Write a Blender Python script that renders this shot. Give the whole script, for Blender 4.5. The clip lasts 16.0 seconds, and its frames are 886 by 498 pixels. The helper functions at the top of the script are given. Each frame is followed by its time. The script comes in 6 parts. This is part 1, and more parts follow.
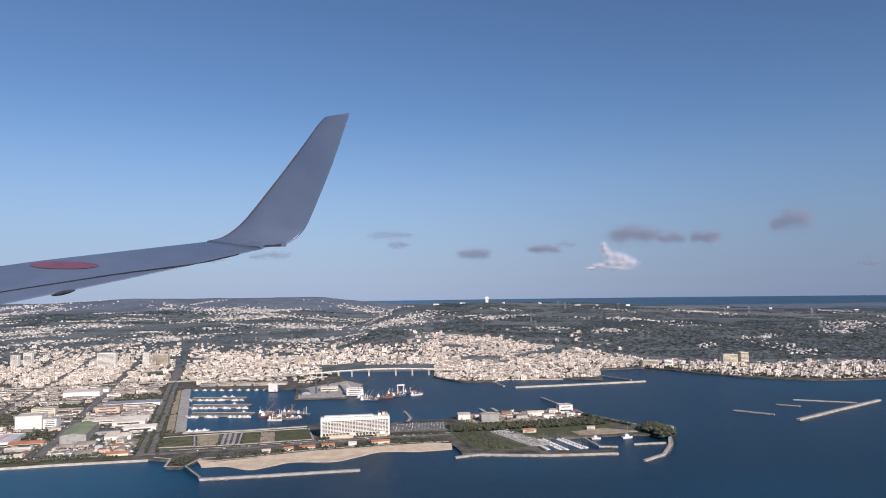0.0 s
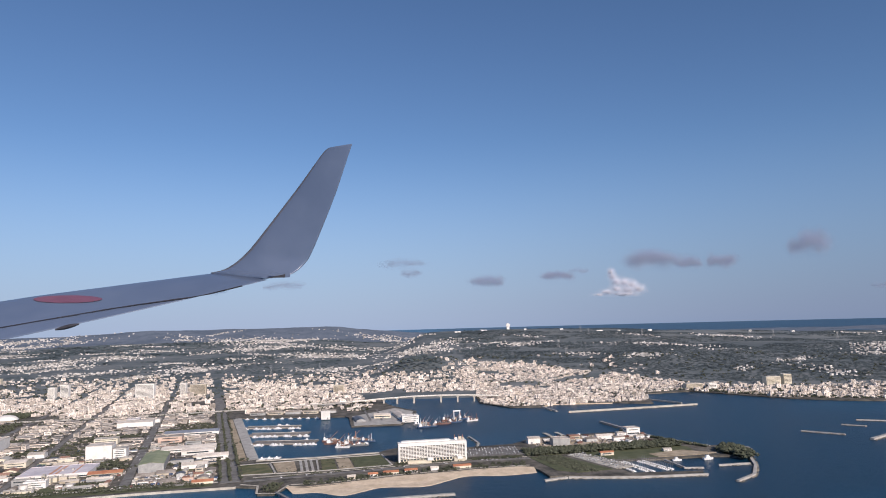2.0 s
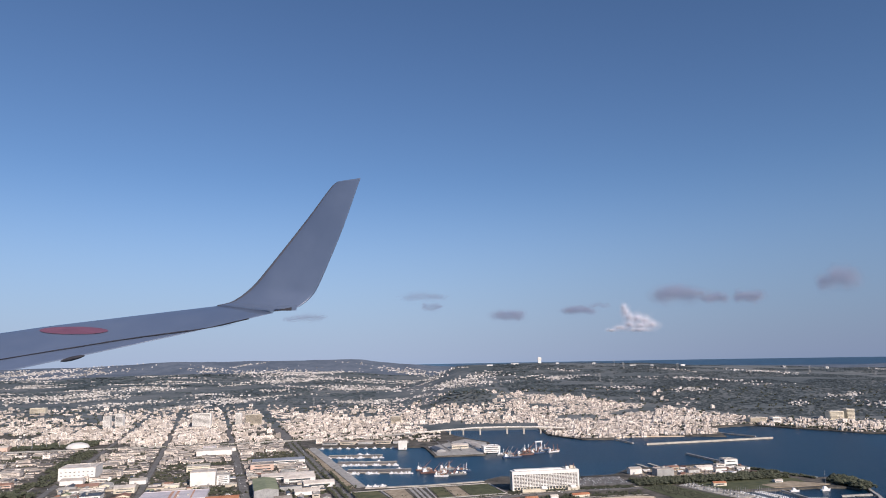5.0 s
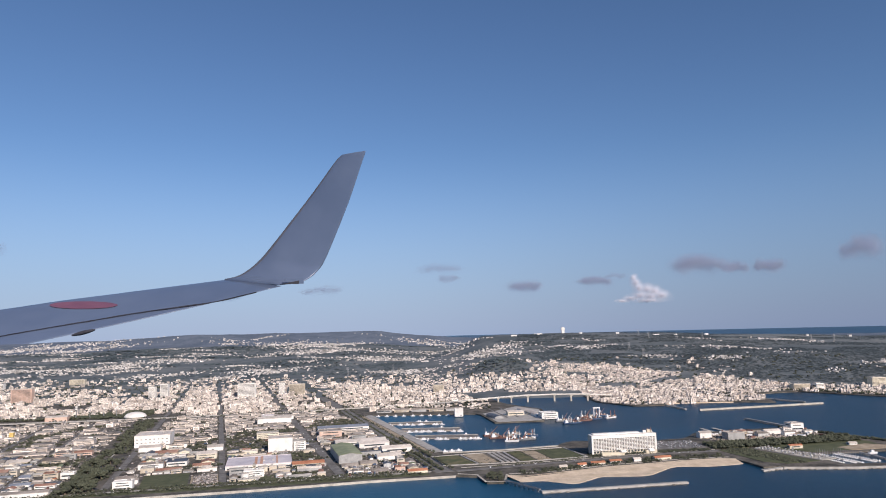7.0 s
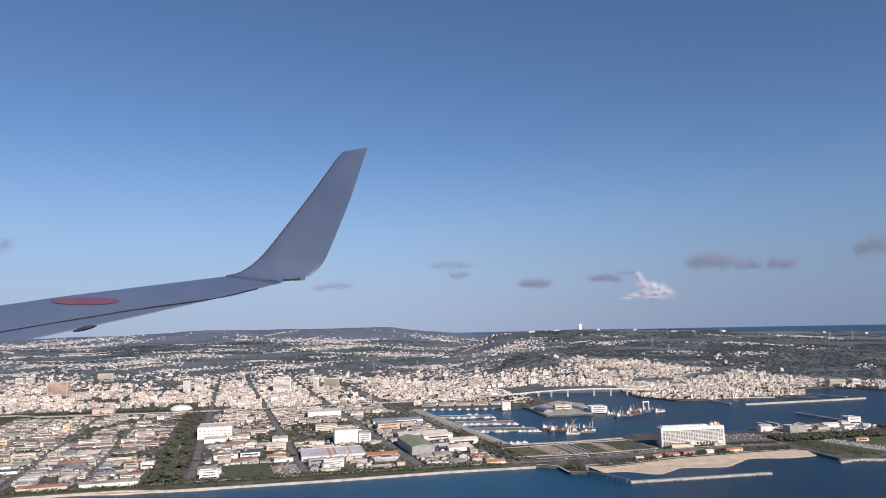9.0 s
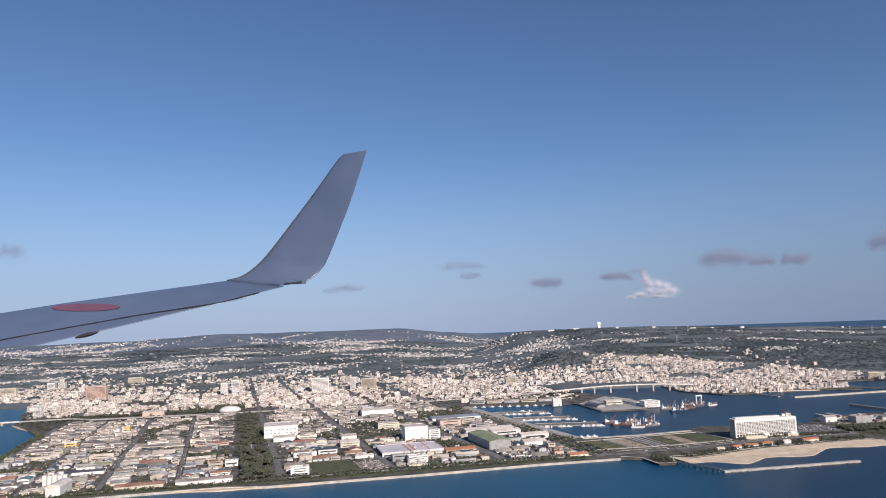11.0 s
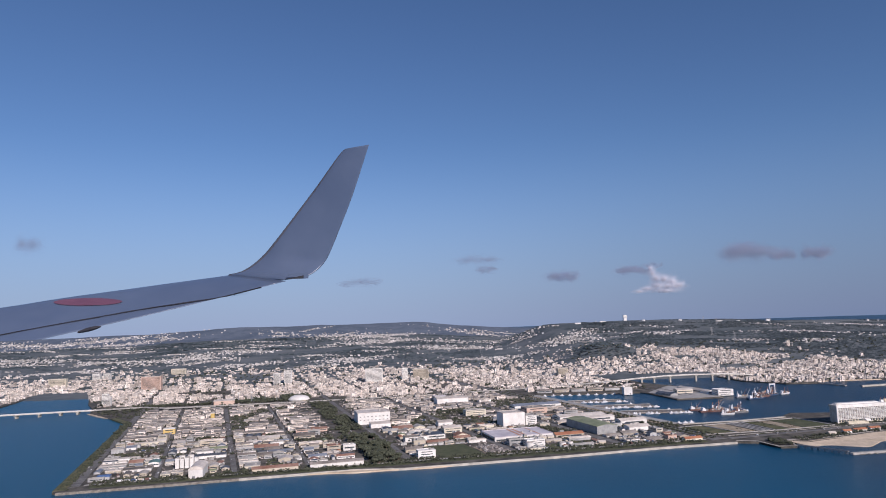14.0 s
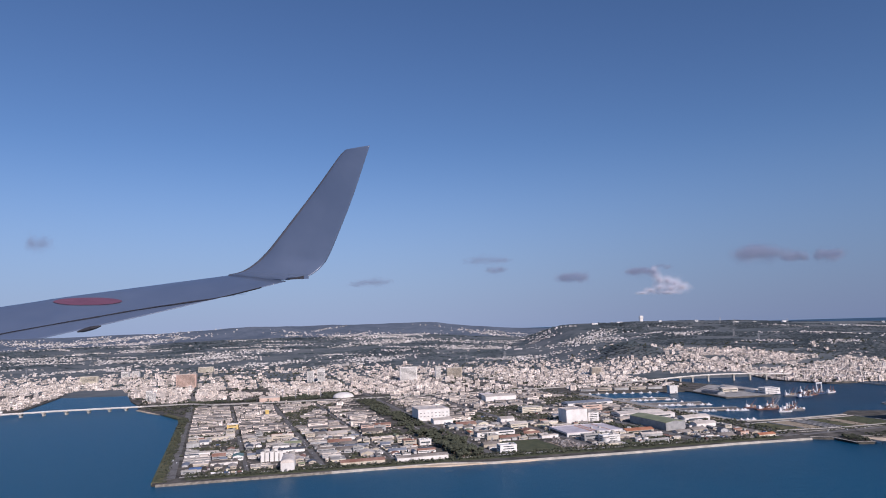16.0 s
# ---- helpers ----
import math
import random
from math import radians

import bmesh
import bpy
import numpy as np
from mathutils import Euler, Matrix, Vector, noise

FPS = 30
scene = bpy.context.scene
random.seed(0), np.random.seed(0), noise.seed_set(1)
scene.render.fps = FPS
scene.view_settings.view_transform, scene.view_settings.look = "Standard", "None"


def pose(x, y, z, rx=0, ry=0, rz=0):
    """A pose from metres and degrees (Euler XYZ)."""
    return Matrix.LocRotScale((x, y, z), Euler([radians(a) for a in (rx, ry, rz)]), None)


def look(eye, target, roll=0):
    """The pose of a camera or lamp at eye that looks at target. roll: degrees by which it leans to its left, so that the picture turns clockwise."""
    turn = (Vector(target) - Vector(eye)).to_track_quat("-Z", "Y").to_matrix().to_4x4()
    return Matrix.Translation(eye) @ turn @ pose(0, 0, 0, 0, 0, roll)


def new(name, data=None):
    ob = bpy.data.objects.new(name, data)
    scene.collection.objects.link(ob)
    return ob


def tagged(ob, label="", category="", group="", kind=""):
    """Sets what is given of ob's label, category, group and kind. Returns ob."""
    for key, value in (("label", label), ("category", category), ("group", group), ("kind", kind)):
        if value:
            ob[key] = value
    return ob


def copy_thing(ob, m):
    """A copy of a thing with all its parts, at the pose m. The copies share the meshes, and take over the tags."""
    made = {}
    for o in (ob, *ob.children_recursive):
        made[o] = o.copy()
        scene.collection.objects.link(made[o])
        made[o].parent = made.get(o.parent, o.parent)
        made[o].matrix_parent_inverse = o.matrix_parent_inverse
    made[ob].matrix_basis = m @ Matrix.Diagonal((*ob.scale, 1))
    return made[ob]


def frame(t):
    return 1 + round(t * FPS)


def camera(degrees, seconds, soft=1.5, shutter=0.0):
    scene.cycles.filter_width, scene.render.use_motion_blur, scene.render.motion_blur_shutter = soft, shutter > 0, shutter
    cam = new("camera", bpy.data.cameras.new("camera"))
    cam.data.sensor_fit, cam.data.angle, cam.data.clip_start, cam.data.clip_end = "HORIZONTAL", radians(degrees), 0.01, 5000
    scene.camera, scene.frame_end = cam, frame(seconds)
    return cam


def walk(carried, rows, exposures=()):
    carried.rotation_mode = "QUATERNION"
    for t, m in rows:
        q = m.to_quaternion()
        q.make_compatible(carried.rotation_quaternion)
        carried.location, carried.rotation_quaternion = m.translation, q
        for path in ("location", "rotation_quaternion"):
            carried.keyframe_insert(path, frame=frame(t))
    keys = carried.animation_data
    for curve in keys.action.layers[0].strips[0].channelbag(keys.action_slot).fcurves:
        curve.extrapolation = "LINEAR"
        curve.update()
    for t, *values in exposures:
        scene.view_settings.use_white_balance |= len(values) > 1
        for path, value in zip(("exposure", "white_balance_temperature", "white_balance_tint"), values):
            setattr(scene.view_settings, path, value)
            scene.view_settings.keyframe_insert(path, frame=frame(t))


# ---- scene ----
# The whole place is modelled at one tenth of life size (1 unit stands for 10 m), so that
# the far hills, the sea horizon and the clouds lie within the camera's reach.
cam = camera(66.1, 16.0, soft=1.0)
METRES, EYE, TILT, LEAN, TURN = 113.0, 27.16, 3.63, 0.81, 0.0
ROWS = [
    (0.0, 0.0, 0.0, 0.0, 0.0, 0.0, -0.0),
    (0.5, -0.0306, -0.0014, -0.0017, -0.02, 0.2, 0.05),
    (1.0, -0.0615, -0.0027, -0.0038, 0.01, 0.72, 0.24),
    (1.5, -0.0922, -0.0055, -0.0061, 0.06, 1.54, 0.52),
    (2.0, -0.1226, -0.0086, -0.008, 0.12, 2.42, 0.81),
    (2.5, -0.1533, -0.0129, -0.0091, 0.16, 3.37, 1.04),
    (3.0, -0.1837, -0.0165, -0.0109, 0.19, 4.21, 1.22),
    (3.2, -0.196, -0.0176, -0.0116, 0.2, 4.42, 1.2),
    (4.25, -0.2605, -0.0228, -0.0153, 0.32, 5.4, 0.72),
    (5.3, -0.3258, -0.027, -0.019, 0.44, 5.18, 0.24),
    (5.5, -0.3382, -0.0276, -0.0197, 0.47, 4.96, 0.21),
    (6.0, -0.3686, -0.0286, -0.0217, 0.57, 4.36, 0.25),
    (6.5, -0.3992, -0.0294, -0.0242, 0.67, 3.66, 0.46),
    (7.0, -0.4317, -0.0297, -0.0253, 0.77, 3.02, 0.72),
    (7.5, -0.4626, -0.0301, -0.0274, 0.76, 2.77, 0.79),
    (8.0, -0.4931, -0.0329, -0.0287, 0.75, 2.75, 0.72),
    (8.5, -0.5236, -0.0374, -0.0297, 0.7, 2.78, 0.57),
    (9.0, -0.5539, -0.041, -0.0309, 0.69, 2.79, 0.52),
    (10.25, -0.6333, -0.0484, -0.0352, 0.64, 2.96, 0.98),
    (11.5, -0.7132, -0.0551, -0.0397, 0.59, 2.8, 1.39),
    (12.0, -0.744, -0.0572, -0.0413, 0.6, 2.52, 1.21),
    (12.5, -0.7749, -0.0599, -0.0425, 0.59, 2.4, 1.12),
    (13.0, -0.8063, -0.0623, -0.044, 0.57, 2.32, 1.17),
    (13.5, -0.8371, -0.065, -0.045, 0.52, 2.23, 1.27),
    (14.0, -0.8681, -0.0694, -0.0464, 0.48, 2.5, 1.27),
    (14.5, -0.8995, -0.0725, -0.0476, 0.46, 2.42, 1.23),
    (15.0, -0.9311, -0.076, -0.0489, 0.43, 2.4, 1.04),
    (15.5, -0.9627, -0.0786, -0.0496, 0.39, 2.34, 0.96),
    (16.0, -0.9945, -0.0827, -0.0508, 0.31, 2.59, 1.03),
]
# Exposure and white balance: the picture turns bluer from about 13.5 s on.
LOOKS = [
    (0.0, 0.0, 5900, 14.0), (12.9, 0.0, 5900, 14.0), (13.8, -0.26, 5640, 17.5), (16.0, -0.25, 5560, 19.5),
]
walk(cam, [(t, pose(0, 0, EYE, TILT, LEAN, TURN) @ pose(METRES * x, METRES * y, METRES * z, 90 + pitch, roll, yaw))
           for t, x, y, z, yaw, pitch, roll in ROWS], LOOKS)

# ---- sky and sun ----
SUN_UP, SUN_FROM = 28.0, 150.0          # degrees above the horizon; compass degrees from +y towards +x
world = bpy.data.worlds.new("sky")
scene.world = world
world.use_nodes = True
wn = world.node_tree.nodes
sky = wn.new("ShaderNodeTexSky")
sky.sky_type = "NISHITA"
sky.sun_disc = False
sky.sun_elevation = radians(SUN_UP)
sky.sun_rotation = radians(SUN_FROM)
sky.altitude = 300
sky.air_density, sky.dust_density, sky.ozone_density = 1.0, 0.0, 4.0
wn["Background"].inputs["Strength"].default_value = 0.085
# sea haze all round the horizon
wl = world.node_tree.links
where, split, rise, haze = wn.new("ShaderNodeTexCoord"), wn.new("ShaderNodeSeparateXYZ"), wn.new("ShaderNodeMapRange"), wn.new("ShaderNodeMix")
haze.data_type = "RGBA"
rise.interpolation_type = "SMOOTHSTEP"
rise.inputs["From Min"].default_value, rise.inputs["From Max"].default_value = -0.03, 0.27
rise.inputs["To Min"].default_value, rise.inputs["To Max"].default_value = 0.93, 0.0
wl.new(where.outputs["Generated"], split.inputs[0])
wl.new(split.outputs["Z"], rise.inputs["Value"])
wl.new(rise.outputs["Result"], haze.inputs["Factor"])
wl.new(sky.outputs["Color"], haze.inputs["A"])
side, tint = wn.new("ShaderNodeMapRange"), wn.new("ShaderNodeMix")
side.interpolation_type = "SMOOTHSTEP"
side.inputs["From Min"].default_value, side.inputs["From Max"].default_value = -0.25, 0.65
tint.data_type = "RGBA"
tint.inputs["A"].default_value, tint.inputs["B"].default_value = (4.2, 5.15, 6.8, 1), (2.35, 3.0, 4.4, 1)
wl.new(split.outputs["X"], side.inputs["Value"])
wl.new(side.outputs["Result"], tint.inputs["Factor"])
wl.new(tint.outputs["Result"], haze.inputs["B"])
wl.new(haze.outputs["Result"], wn["Background"].inputs["Color"])

sun = new("sun", bpy.data.lights.new("sun", "SUN"))
sun.data.energy, sun.data.angle, sun.data.color = 5.5, radians(0.5), (1.0, 0.84, 0.66)
sx = math.sin(radians(SUN_FROM)) * math.cos(radians(SUN_UP))
sy = math.cos(radians(SUN_FROM)) * math.cos(radians(SUN_UP))
sun.matrix_world = look((sx * 100, sy * 100, math.sin(radians(SUN_UP)) * 100), (0, 0, 0))


# ---- materials ----
def mat(name, dark, light=None, rough=0.8, scale=1.0, metal=0.0, bump=0.0, vary=0.0, islands=0.0, fine=6.0, spec=0.3):
    """A weathered surface: two noises between dark and light, changed a little from thing to thing (vary) or piece to piece (islands)."""
    m = bpy.data.materials.new(name)
    m.use_nodes = True
    n, l = m.node_tree.nodes, m.node_tree.links
    b = n["Principled BSDF"]
    b.inputs["Roughness"].default_value, b.inputs["Metallic"].default_value = rough, metal
    b.inputs["Specular IOR Level"].default_value = spec
    light = light or tuple(min(1, c * 1.25) for c in dark)
    co = n.new("ShaderNodeTexCoord")
    big, small = n.new("ShaderNodeTexNoise"), n.new("ShaderNodeTexNoise")
    big.inputs["Scale"].default_value, small.inputs["Scale"].default_value = scale, scale * fine
    big.inputs["Detail"].default_value = small.inputs["Detail"].default_value = 4
    for k in (big, small):
        l.new(co.outputs["Object"], k.inputs["Vector"])
    add = n.new("ShaderNodeMath")
    add.operation = "MULTIPLY_ADD"
    l.new(small.outputs["Fac"], add.inputs[0])
    add.inputs[1].default_value = 0.6
    l.new(big.outputs["Fac"], add.inputs[2])
    ramp = n.new("ShaderNodeValToRGB")
    ramp.color_ramp.elements[0].position, ramp.color_ramp.elements[1].position = 0.62, 0.98
    ramp.color_ramp.elements[0].color, ramp.color_ramp.elements[1].color = (*dark, 1), (*light, 1)
    l.new(add.outputs[0], ramp.inputs["Fac"])
    out = ramp.outputs["Color"]
    if vary or islands:
        src = n.new("ShaderNodeObjectInfo").outputs["Random"] if vary else n.new("ShaderNodeNewGeometry").outputs["Random Per Island"]
        amount = vary or islands
        mr = n.new("ShaderNodeMapRange")
        mr.inputs["To Min"].default_value, mr.inputs["To Max"].default_value = 1 - amount, 1 + amount * 0.4
        l.new(src, mr.inputs["Value"])
        hs = n.new("ShaderNodeHueSaturation")
        l.new(mr.outputs["Result"], hs.inputs["Value"])
        l.new(out, hs.inputs["Color"])
        out = hs.outputs["Color"]
    l.new(out, b.inputs["Base Color"])
    if bump:
        bp = n.new("ShaderNodeBump")
        bp.inputs["Strength"].default_value, bp.inputs["Distance"].default_value = bump, 0.05
        l.new(small.outputs["Fac"], bp.inputs["Height"])
        l.new(bp.outputs["Normal"], b.inputs["Normal"])
    return m


M = {
    "land": mat("town_ground", (0.048, 0.046, 0.040), (0.165, 0.150, 0.127), 0.95, 0.35, bump=0.3),
    # aerial haze is put into the bluish base colours of hills and ridge
    "hill": mat("hazed_hill_ground", (0.080, 0.099, 0.108), (0.170, 0.184, 0.188), 0.95, 0.03, bump=0.4),
    "ridge": mat("hazed_woodland", (0.105, 0.132, 0.175), (0.160, 0.188, 0.235), 0.95, 0.05, bump=0.4, spec=0.1),
    "grass": mat("dry_grass", (0.07, 0.085, 0.04), (0.17, 0.155, 0.085), 0.95, 0.6, bump=0.3),
    "lawn": mat("green_field", (0.068, 0.080, 0.042), (0.115, 0.122, 0.066), 0.95, 0.8),
    "earth": mat("bare_earth", (0.28, 0.23, 0.16), (0.46, 0.38, 0.28), 0.95, 0.7),
    "sand": mat("beach_sand", (0.52, 0.42, 0.30), (0.70, 0.58, 0.44), 0.95, 0.5, bump=0.2),
    "asphalt": mat("worn_asphalt", (0.125, 0.120, 0.115), (0.225, 0.218, 0.208), 0.9, 0.7),
    "concrete": mat("concrete", (0.30, 0.29, 0.27), (0.48, 0.46, 0.43), 0.9, 0.9, bump=0.2),
    "quay": mat("weathered_concrete", (0.34, 0.32, 0.28), (0.58, 0.54, 0.47), 0.9, 0.8, bump=0.3),
    "rock": mat("breakwater_rock", (0.16, 0.14, 0.12), (0.36, 0.33, 0.28), 0.95, 2.0, bump=0.6, islands=0.3),
    "white": mat("white_paint", (0.71, 0.685, 0.645), (0.87, 0.845, 0.805), 0.7, 0.8, vary=0.12),
    "cream": mat("cream_paint", (0.60, 0.54, 0.42), (0.76, 0.70, 0.57), 0.75, 0.8, vary=0.15),
    "grey": mat("grey_panel", (0.33, 0.33, 0.33), (0.50, 0.50, 0.49), 0.7, 0.8, vary=0.25),
    "beige": mat("beige_paint", (0.46, 0.40, 0.31), (0.62, 0.56, 0.46), 0.8, 0.8, vary=0.2),
    "pink": mat("salmon_paint", (0.56, 0.40, 0.32), (0.70, 0.53, 0.44), 0.8, 0.8, vary=0.1),
    "yellow": mat("yellow_paint", (0.60, 0.42, 0.13), (0.72, 0.54, 0.22), 0.8, 0.8),
    "roofs_mixed": mat("mixed_metal_roofs", (0.31, 0.275, 0.24), (0.60, 0.54, 0.475), 0.7, 0.6, islands=0.65),
    "roof_white": mat("pale_metal_roof", (0.50, 0.445, 0.39), (0.80, 0.73, 0.65), 0.6, 0.6, vary=0.3),
    "roof_mall": mat("pale_lilac_roof", (0.52, 0.48, 0.51), (0.70, 0.65, 0.66), 0.6, 0.4),
    "roof_orange": mat("faded_orange_roof_band", (0.50, 0.27, 0.18), (0.62, 0.38, 0.27), 0.7, 0.6),
    "roof_grey": mat("grey_metal_roof", (0.20, 0.175, 0.15), (0.40, 0.355, 0.31), 0.6, 0.6, vary=0.4),
    "roof_dark": mat("dark_slate_roof", (0.06, 0.07, 0.09), (0.14, 0.15, 0.17), 0.5, 0.6, vary=0.2),
    "roof_blue": mat("blue_grey_roof", (0.17, 0.19, 0.24), (0.30, 0.33, 0.38), 0.6, 0.6, vary=0.2),
    "roof_teal": mat("faded_teal_roof", (0.10, 0.19, 0.19), (0.18, 0.28, 0.27), 0.7, 0.6),
    "roof_cobalt": mat("bright_blue_roof", (0.08, 0.15, 0.34), (0.14, 0.23, 0.44), 0.6, 0.6),
    "roof_green": mat("faded_green_roof", (0.20, 0.235, 0.14), (0.30, 0.32, 0.21), 0.8, 0.5),
    "roof_red": mat("red_tile_roof", (0.36, 0.14, 0.08), (0.52, 0.25, 0.14), 0.8, 1.0, vary=0.15),
    "roof_rust": mat("rusty_roof", (0.26, 0.13, 0.09), (0.40, 0.26, 0.20), 0.8, 0.7, vary=0.2),
    "glass": mat("window_glass", (0.035, 0.045, 0.055), (0.08, 0.09, 0.10), 0.15, 1.0, spec=0.5),
    "house": mat("house_concrete", (0.68, 0.585, 0.505), (0.97, 0.88, 0.80), 0.85, 0.25, islands=0.55),
    "clutter": mat("mixed_yard_goods", (0.16, 0.13, 0.11), (0.55, 0.52, 0.50), 0.8, 3.0, islands=0.7),
    "village": mat("pale_weathered_concrete", (0.40, 0.385, 0.37), (0.70, 0.67, 0.64), 0.9, 0.1, islands=0.6),
    # the shade inside window openings is put into this dark colour
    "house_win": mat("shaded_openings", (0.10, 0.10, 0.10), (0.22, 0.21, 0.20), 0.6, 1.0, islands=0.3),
    "leaf": mat("tree_leaves", (0.048, 0.056, 0.037), (0.104, 0.111, 0.074), 0.85, 1.2, islands=0.4),
    # far foliage, its green shifted to blue-grey to paint in the haze
    "leaf2": mat("hazed_far_leaves", (0.074, 0.097, 0.106), (0.124, 0.152, 0.158), 0.95, 0.03, islands=0.2, spec=0.1),
    "leaf3": mat("hazed_slope_leaves", (0.058, 0.074, 0.084), (0.094, 0.114, 0.122), 0.95, 0.03, islands=0.15, spec=0.1),
    "bark": mat("bark", (0.12, 0.09, 0.07), (0.22, 0.18, 0.14), 0.9, 3.0),
    "hull": mat("white_hull", (0.72, 0.72, 0.72), (0.85, 0.85, 0.85), 0.4, 1.0, vary=0.1),
    "rust_hull": mat("red_lead_hull", (0.12, 0.06, 0.052), (0.26, 0.16, 0.135), 0.7, 1.0),
    "blue_hull": mat("dark_blue_hull", (0.04, 0.07, 0.14), (0.08, 0.12, 0.2), 0.5, 1.0),
    "steel": mat("grey_steel", (0.22, 0.23, 0.24), (0.36, 0.36, 0.37), 0.5, 1.0, metal=0.3),
    "car": mat("car_paint", (0.55, 0.56, 0.58), (0.85, 0.85, 0.85), 0.35, 1.0, vary=0.6),
    "rubber": mat("tyre_rubber", (0.02, 0.02, 0.02), (0.04, 0.04, 0.04), 0.9, 4.0),
    # balcony recess shade is put into this dark glass colour
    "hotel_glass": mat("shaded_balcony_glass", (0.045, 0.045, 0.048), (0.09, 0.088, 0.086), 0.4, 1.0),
    # shade on the white wing is put into these darker blue-grey tones
    "wing": mat("shaded_wing_paint", (0.098, 0.130, 0.205), (0.122, 0.156, 0.235), 0.28, 0.0012, fine=5.0, spec=0.55),
    "wing_grey": mat("shaded_metal_edge", (0.10, 0.10, 0.12), (0.14, 0.14, 0.16), 0.35, 0.004, metal=0.3),
    "seam": mat("seam_shadow_gap", (0.03, 0.03, 0.04), (0.05, 0.05, 0.06), 0.8, 0.01),
    # the disc's red is dulled to go with the wing's painted shade
    "roundel": mat("shaded_red_marking", (0.150, 0.068, 0.108), (0.18, 0.082, 0.125), 0.5, 0.01),
}


def sea_material():
    m = bpy.data.materials.new("sea_water")
    m.use_nodes = True
    n, l = m.node_tree.nodes, m.node_tree.links
    b = n["Principled BSDF"]
    co = n.new("ShaderNodeTexCoord")
    shoal = n.new("ShaderNodeTexNoise")
    shoal.inputs["Scale"].default_value, shoal.inputs["Detail"].default_value = 0.012, 5
    ramp = n.new("ShaderNodeValToRGB")
    ramp.color_ramp.elements[0].position, ramp.color_ramp.elements[1].position = 0.40, 0.68
    ramp.color_ramp.elements[0].color, ramp.color_ramp.elements[1].color = (0.003, 0.027, 0.058, 1), (0.0035, 0.074, 0.150, 1)
    l.new(co.outputs["Object"], shoal.inputs["Vector"])
    west, parts, sum_ = n.new("ShaderNodeMapRange"), n.new("ShaderNodeSeparateXYZ"), n.new("ShaderNodeMath")
    west.interpolation_type = "SMOOTHSTEP"
    west.inputs["From Min"].default_value, west.inputs["From Max"].default_value = 0, -85
    west.inputs["To Min"].default_value, west.inputs["To Max"].default_value = -0.12, 0.22
    sum_.operation = "ADD"
    l.new(co.outputs["Object"], parts.inputs[0])
    l.new(parts.outputs["X"], west.inputs["Value"])
    l.new(west.outputs["Result"], sum_.inputs[0])
    l.new(shoal.outputs["Fac"], sum_.inputs[1])
    l.new(sum_.outputs[0], ramp.inputs["Fac"])
    l.new(ramp.outputs["Color"], b.inputs["Base Color"])
    b.inputs["Roughness"].default_value, b.inputs["IOR"].default_value = 0.32, 1.33
    b.inputs["Specular IOR Level"].default_value = 0.28
    chop, swell, mix = n.new("ShaderNodeTexNoise"), n.new("ShaderNodeTexNoise"), n.new("ShaderNodeMath")
    chop.inputs["Scale"].default_value, swell.inputs["Scale"].default_value = 5.0, 0.5
    chop.inputs["Detail"].default_value = swell.inputs["Detail"].default_value = 5
    mix.operation = "ADD"
    for k, i in ((chop, 0), (swell, 1)):
        l.new(co.outputs["Object"], k.inputs["Vector"])
        l.new(k.outputs["Fac"], mix.inputs[i])
    bp = n.new("ShaderNodeBump")
    bp.inputs["Strength"].default_value, bp.inputs["Distance"].default_value = 0.5, 0.15
    l.new(mix.outputs[0], bp.inputs["Height"])
    l.new(bp.outputs["Normal"], b.inputs["Normal"])
    return m


def vapour(name, colour):
    """Thin vapour that scatters light to both of its sides."""
    m = bpy.data.materials.new(name)
    m.use_nodes = True
    n, l = m.node_tree.nodes, m.node_tree.links
    n.remove(n["Principled BSDF"])
    front, behind, both = n.new("ShaderNodeBsdfDiffuse"), n.new("ShaderNodeBsdfTranslucent"), n.new("ShaderNodeMixShader")
    co, puffs, ramp = n.new("ShaderNodeTexCoord"), n.new("ShaderNodeTexNoise"), n.new("ShaderNodeValToRGB")
    puffs.inputs["Scale"].default_value = 0.06
    l.new(co.outputs["Object"], puffs.inputs["Vector"])
    l.new(puffs.outputs["Fac"], ramp.inputs["Fac"])
    ramp.color_ramp.elements[0].color, ramp.color_ramp.elements[1].color = (*(c * 0.9 for c in colour), 1), (*(min(1, c * 1.1) for c in colour), 1)
    for k in (front, behind):
        l.new(ramp.outputs["Color"], k.inputs["Color"])
    l.new(front.outputs[0], both.inputs[1])
    l.new(behind.outputs[0], both.inputs[2])
    l.new(both.outputs[0], n["Material Output"].inputs["Surface"])
    return m


M["sea"] = sea_material()
# the second, greyer vapour has the small clouds' shade put into its colour
M["cloud"], M["cloud_grey"] = vapour("cloud_vapour", (0.80, 0.80, 0.86)), vapour("shaded_cloud_vapour", (0.56, 0.61, 0.74))


# ---- building blocks ----
def mesh_ob(name, verts, faces, material, parent=None, label="", smooth=False):
    me = bpy.data.meshes.new(name)
    me.from_pydata([tuple(v) for v in verts], [], [tuple(f) for f in faces])
    for k in material if isinstance(material, (list, tuple)) else (material,):
        me.materials.append(k)
    if smooth:
        me.shade_smooth()
    ob = new(name, me)
    if parent is not None:
        ob.parent = parent
    if label:
        tagged(ob, label)
    return ob


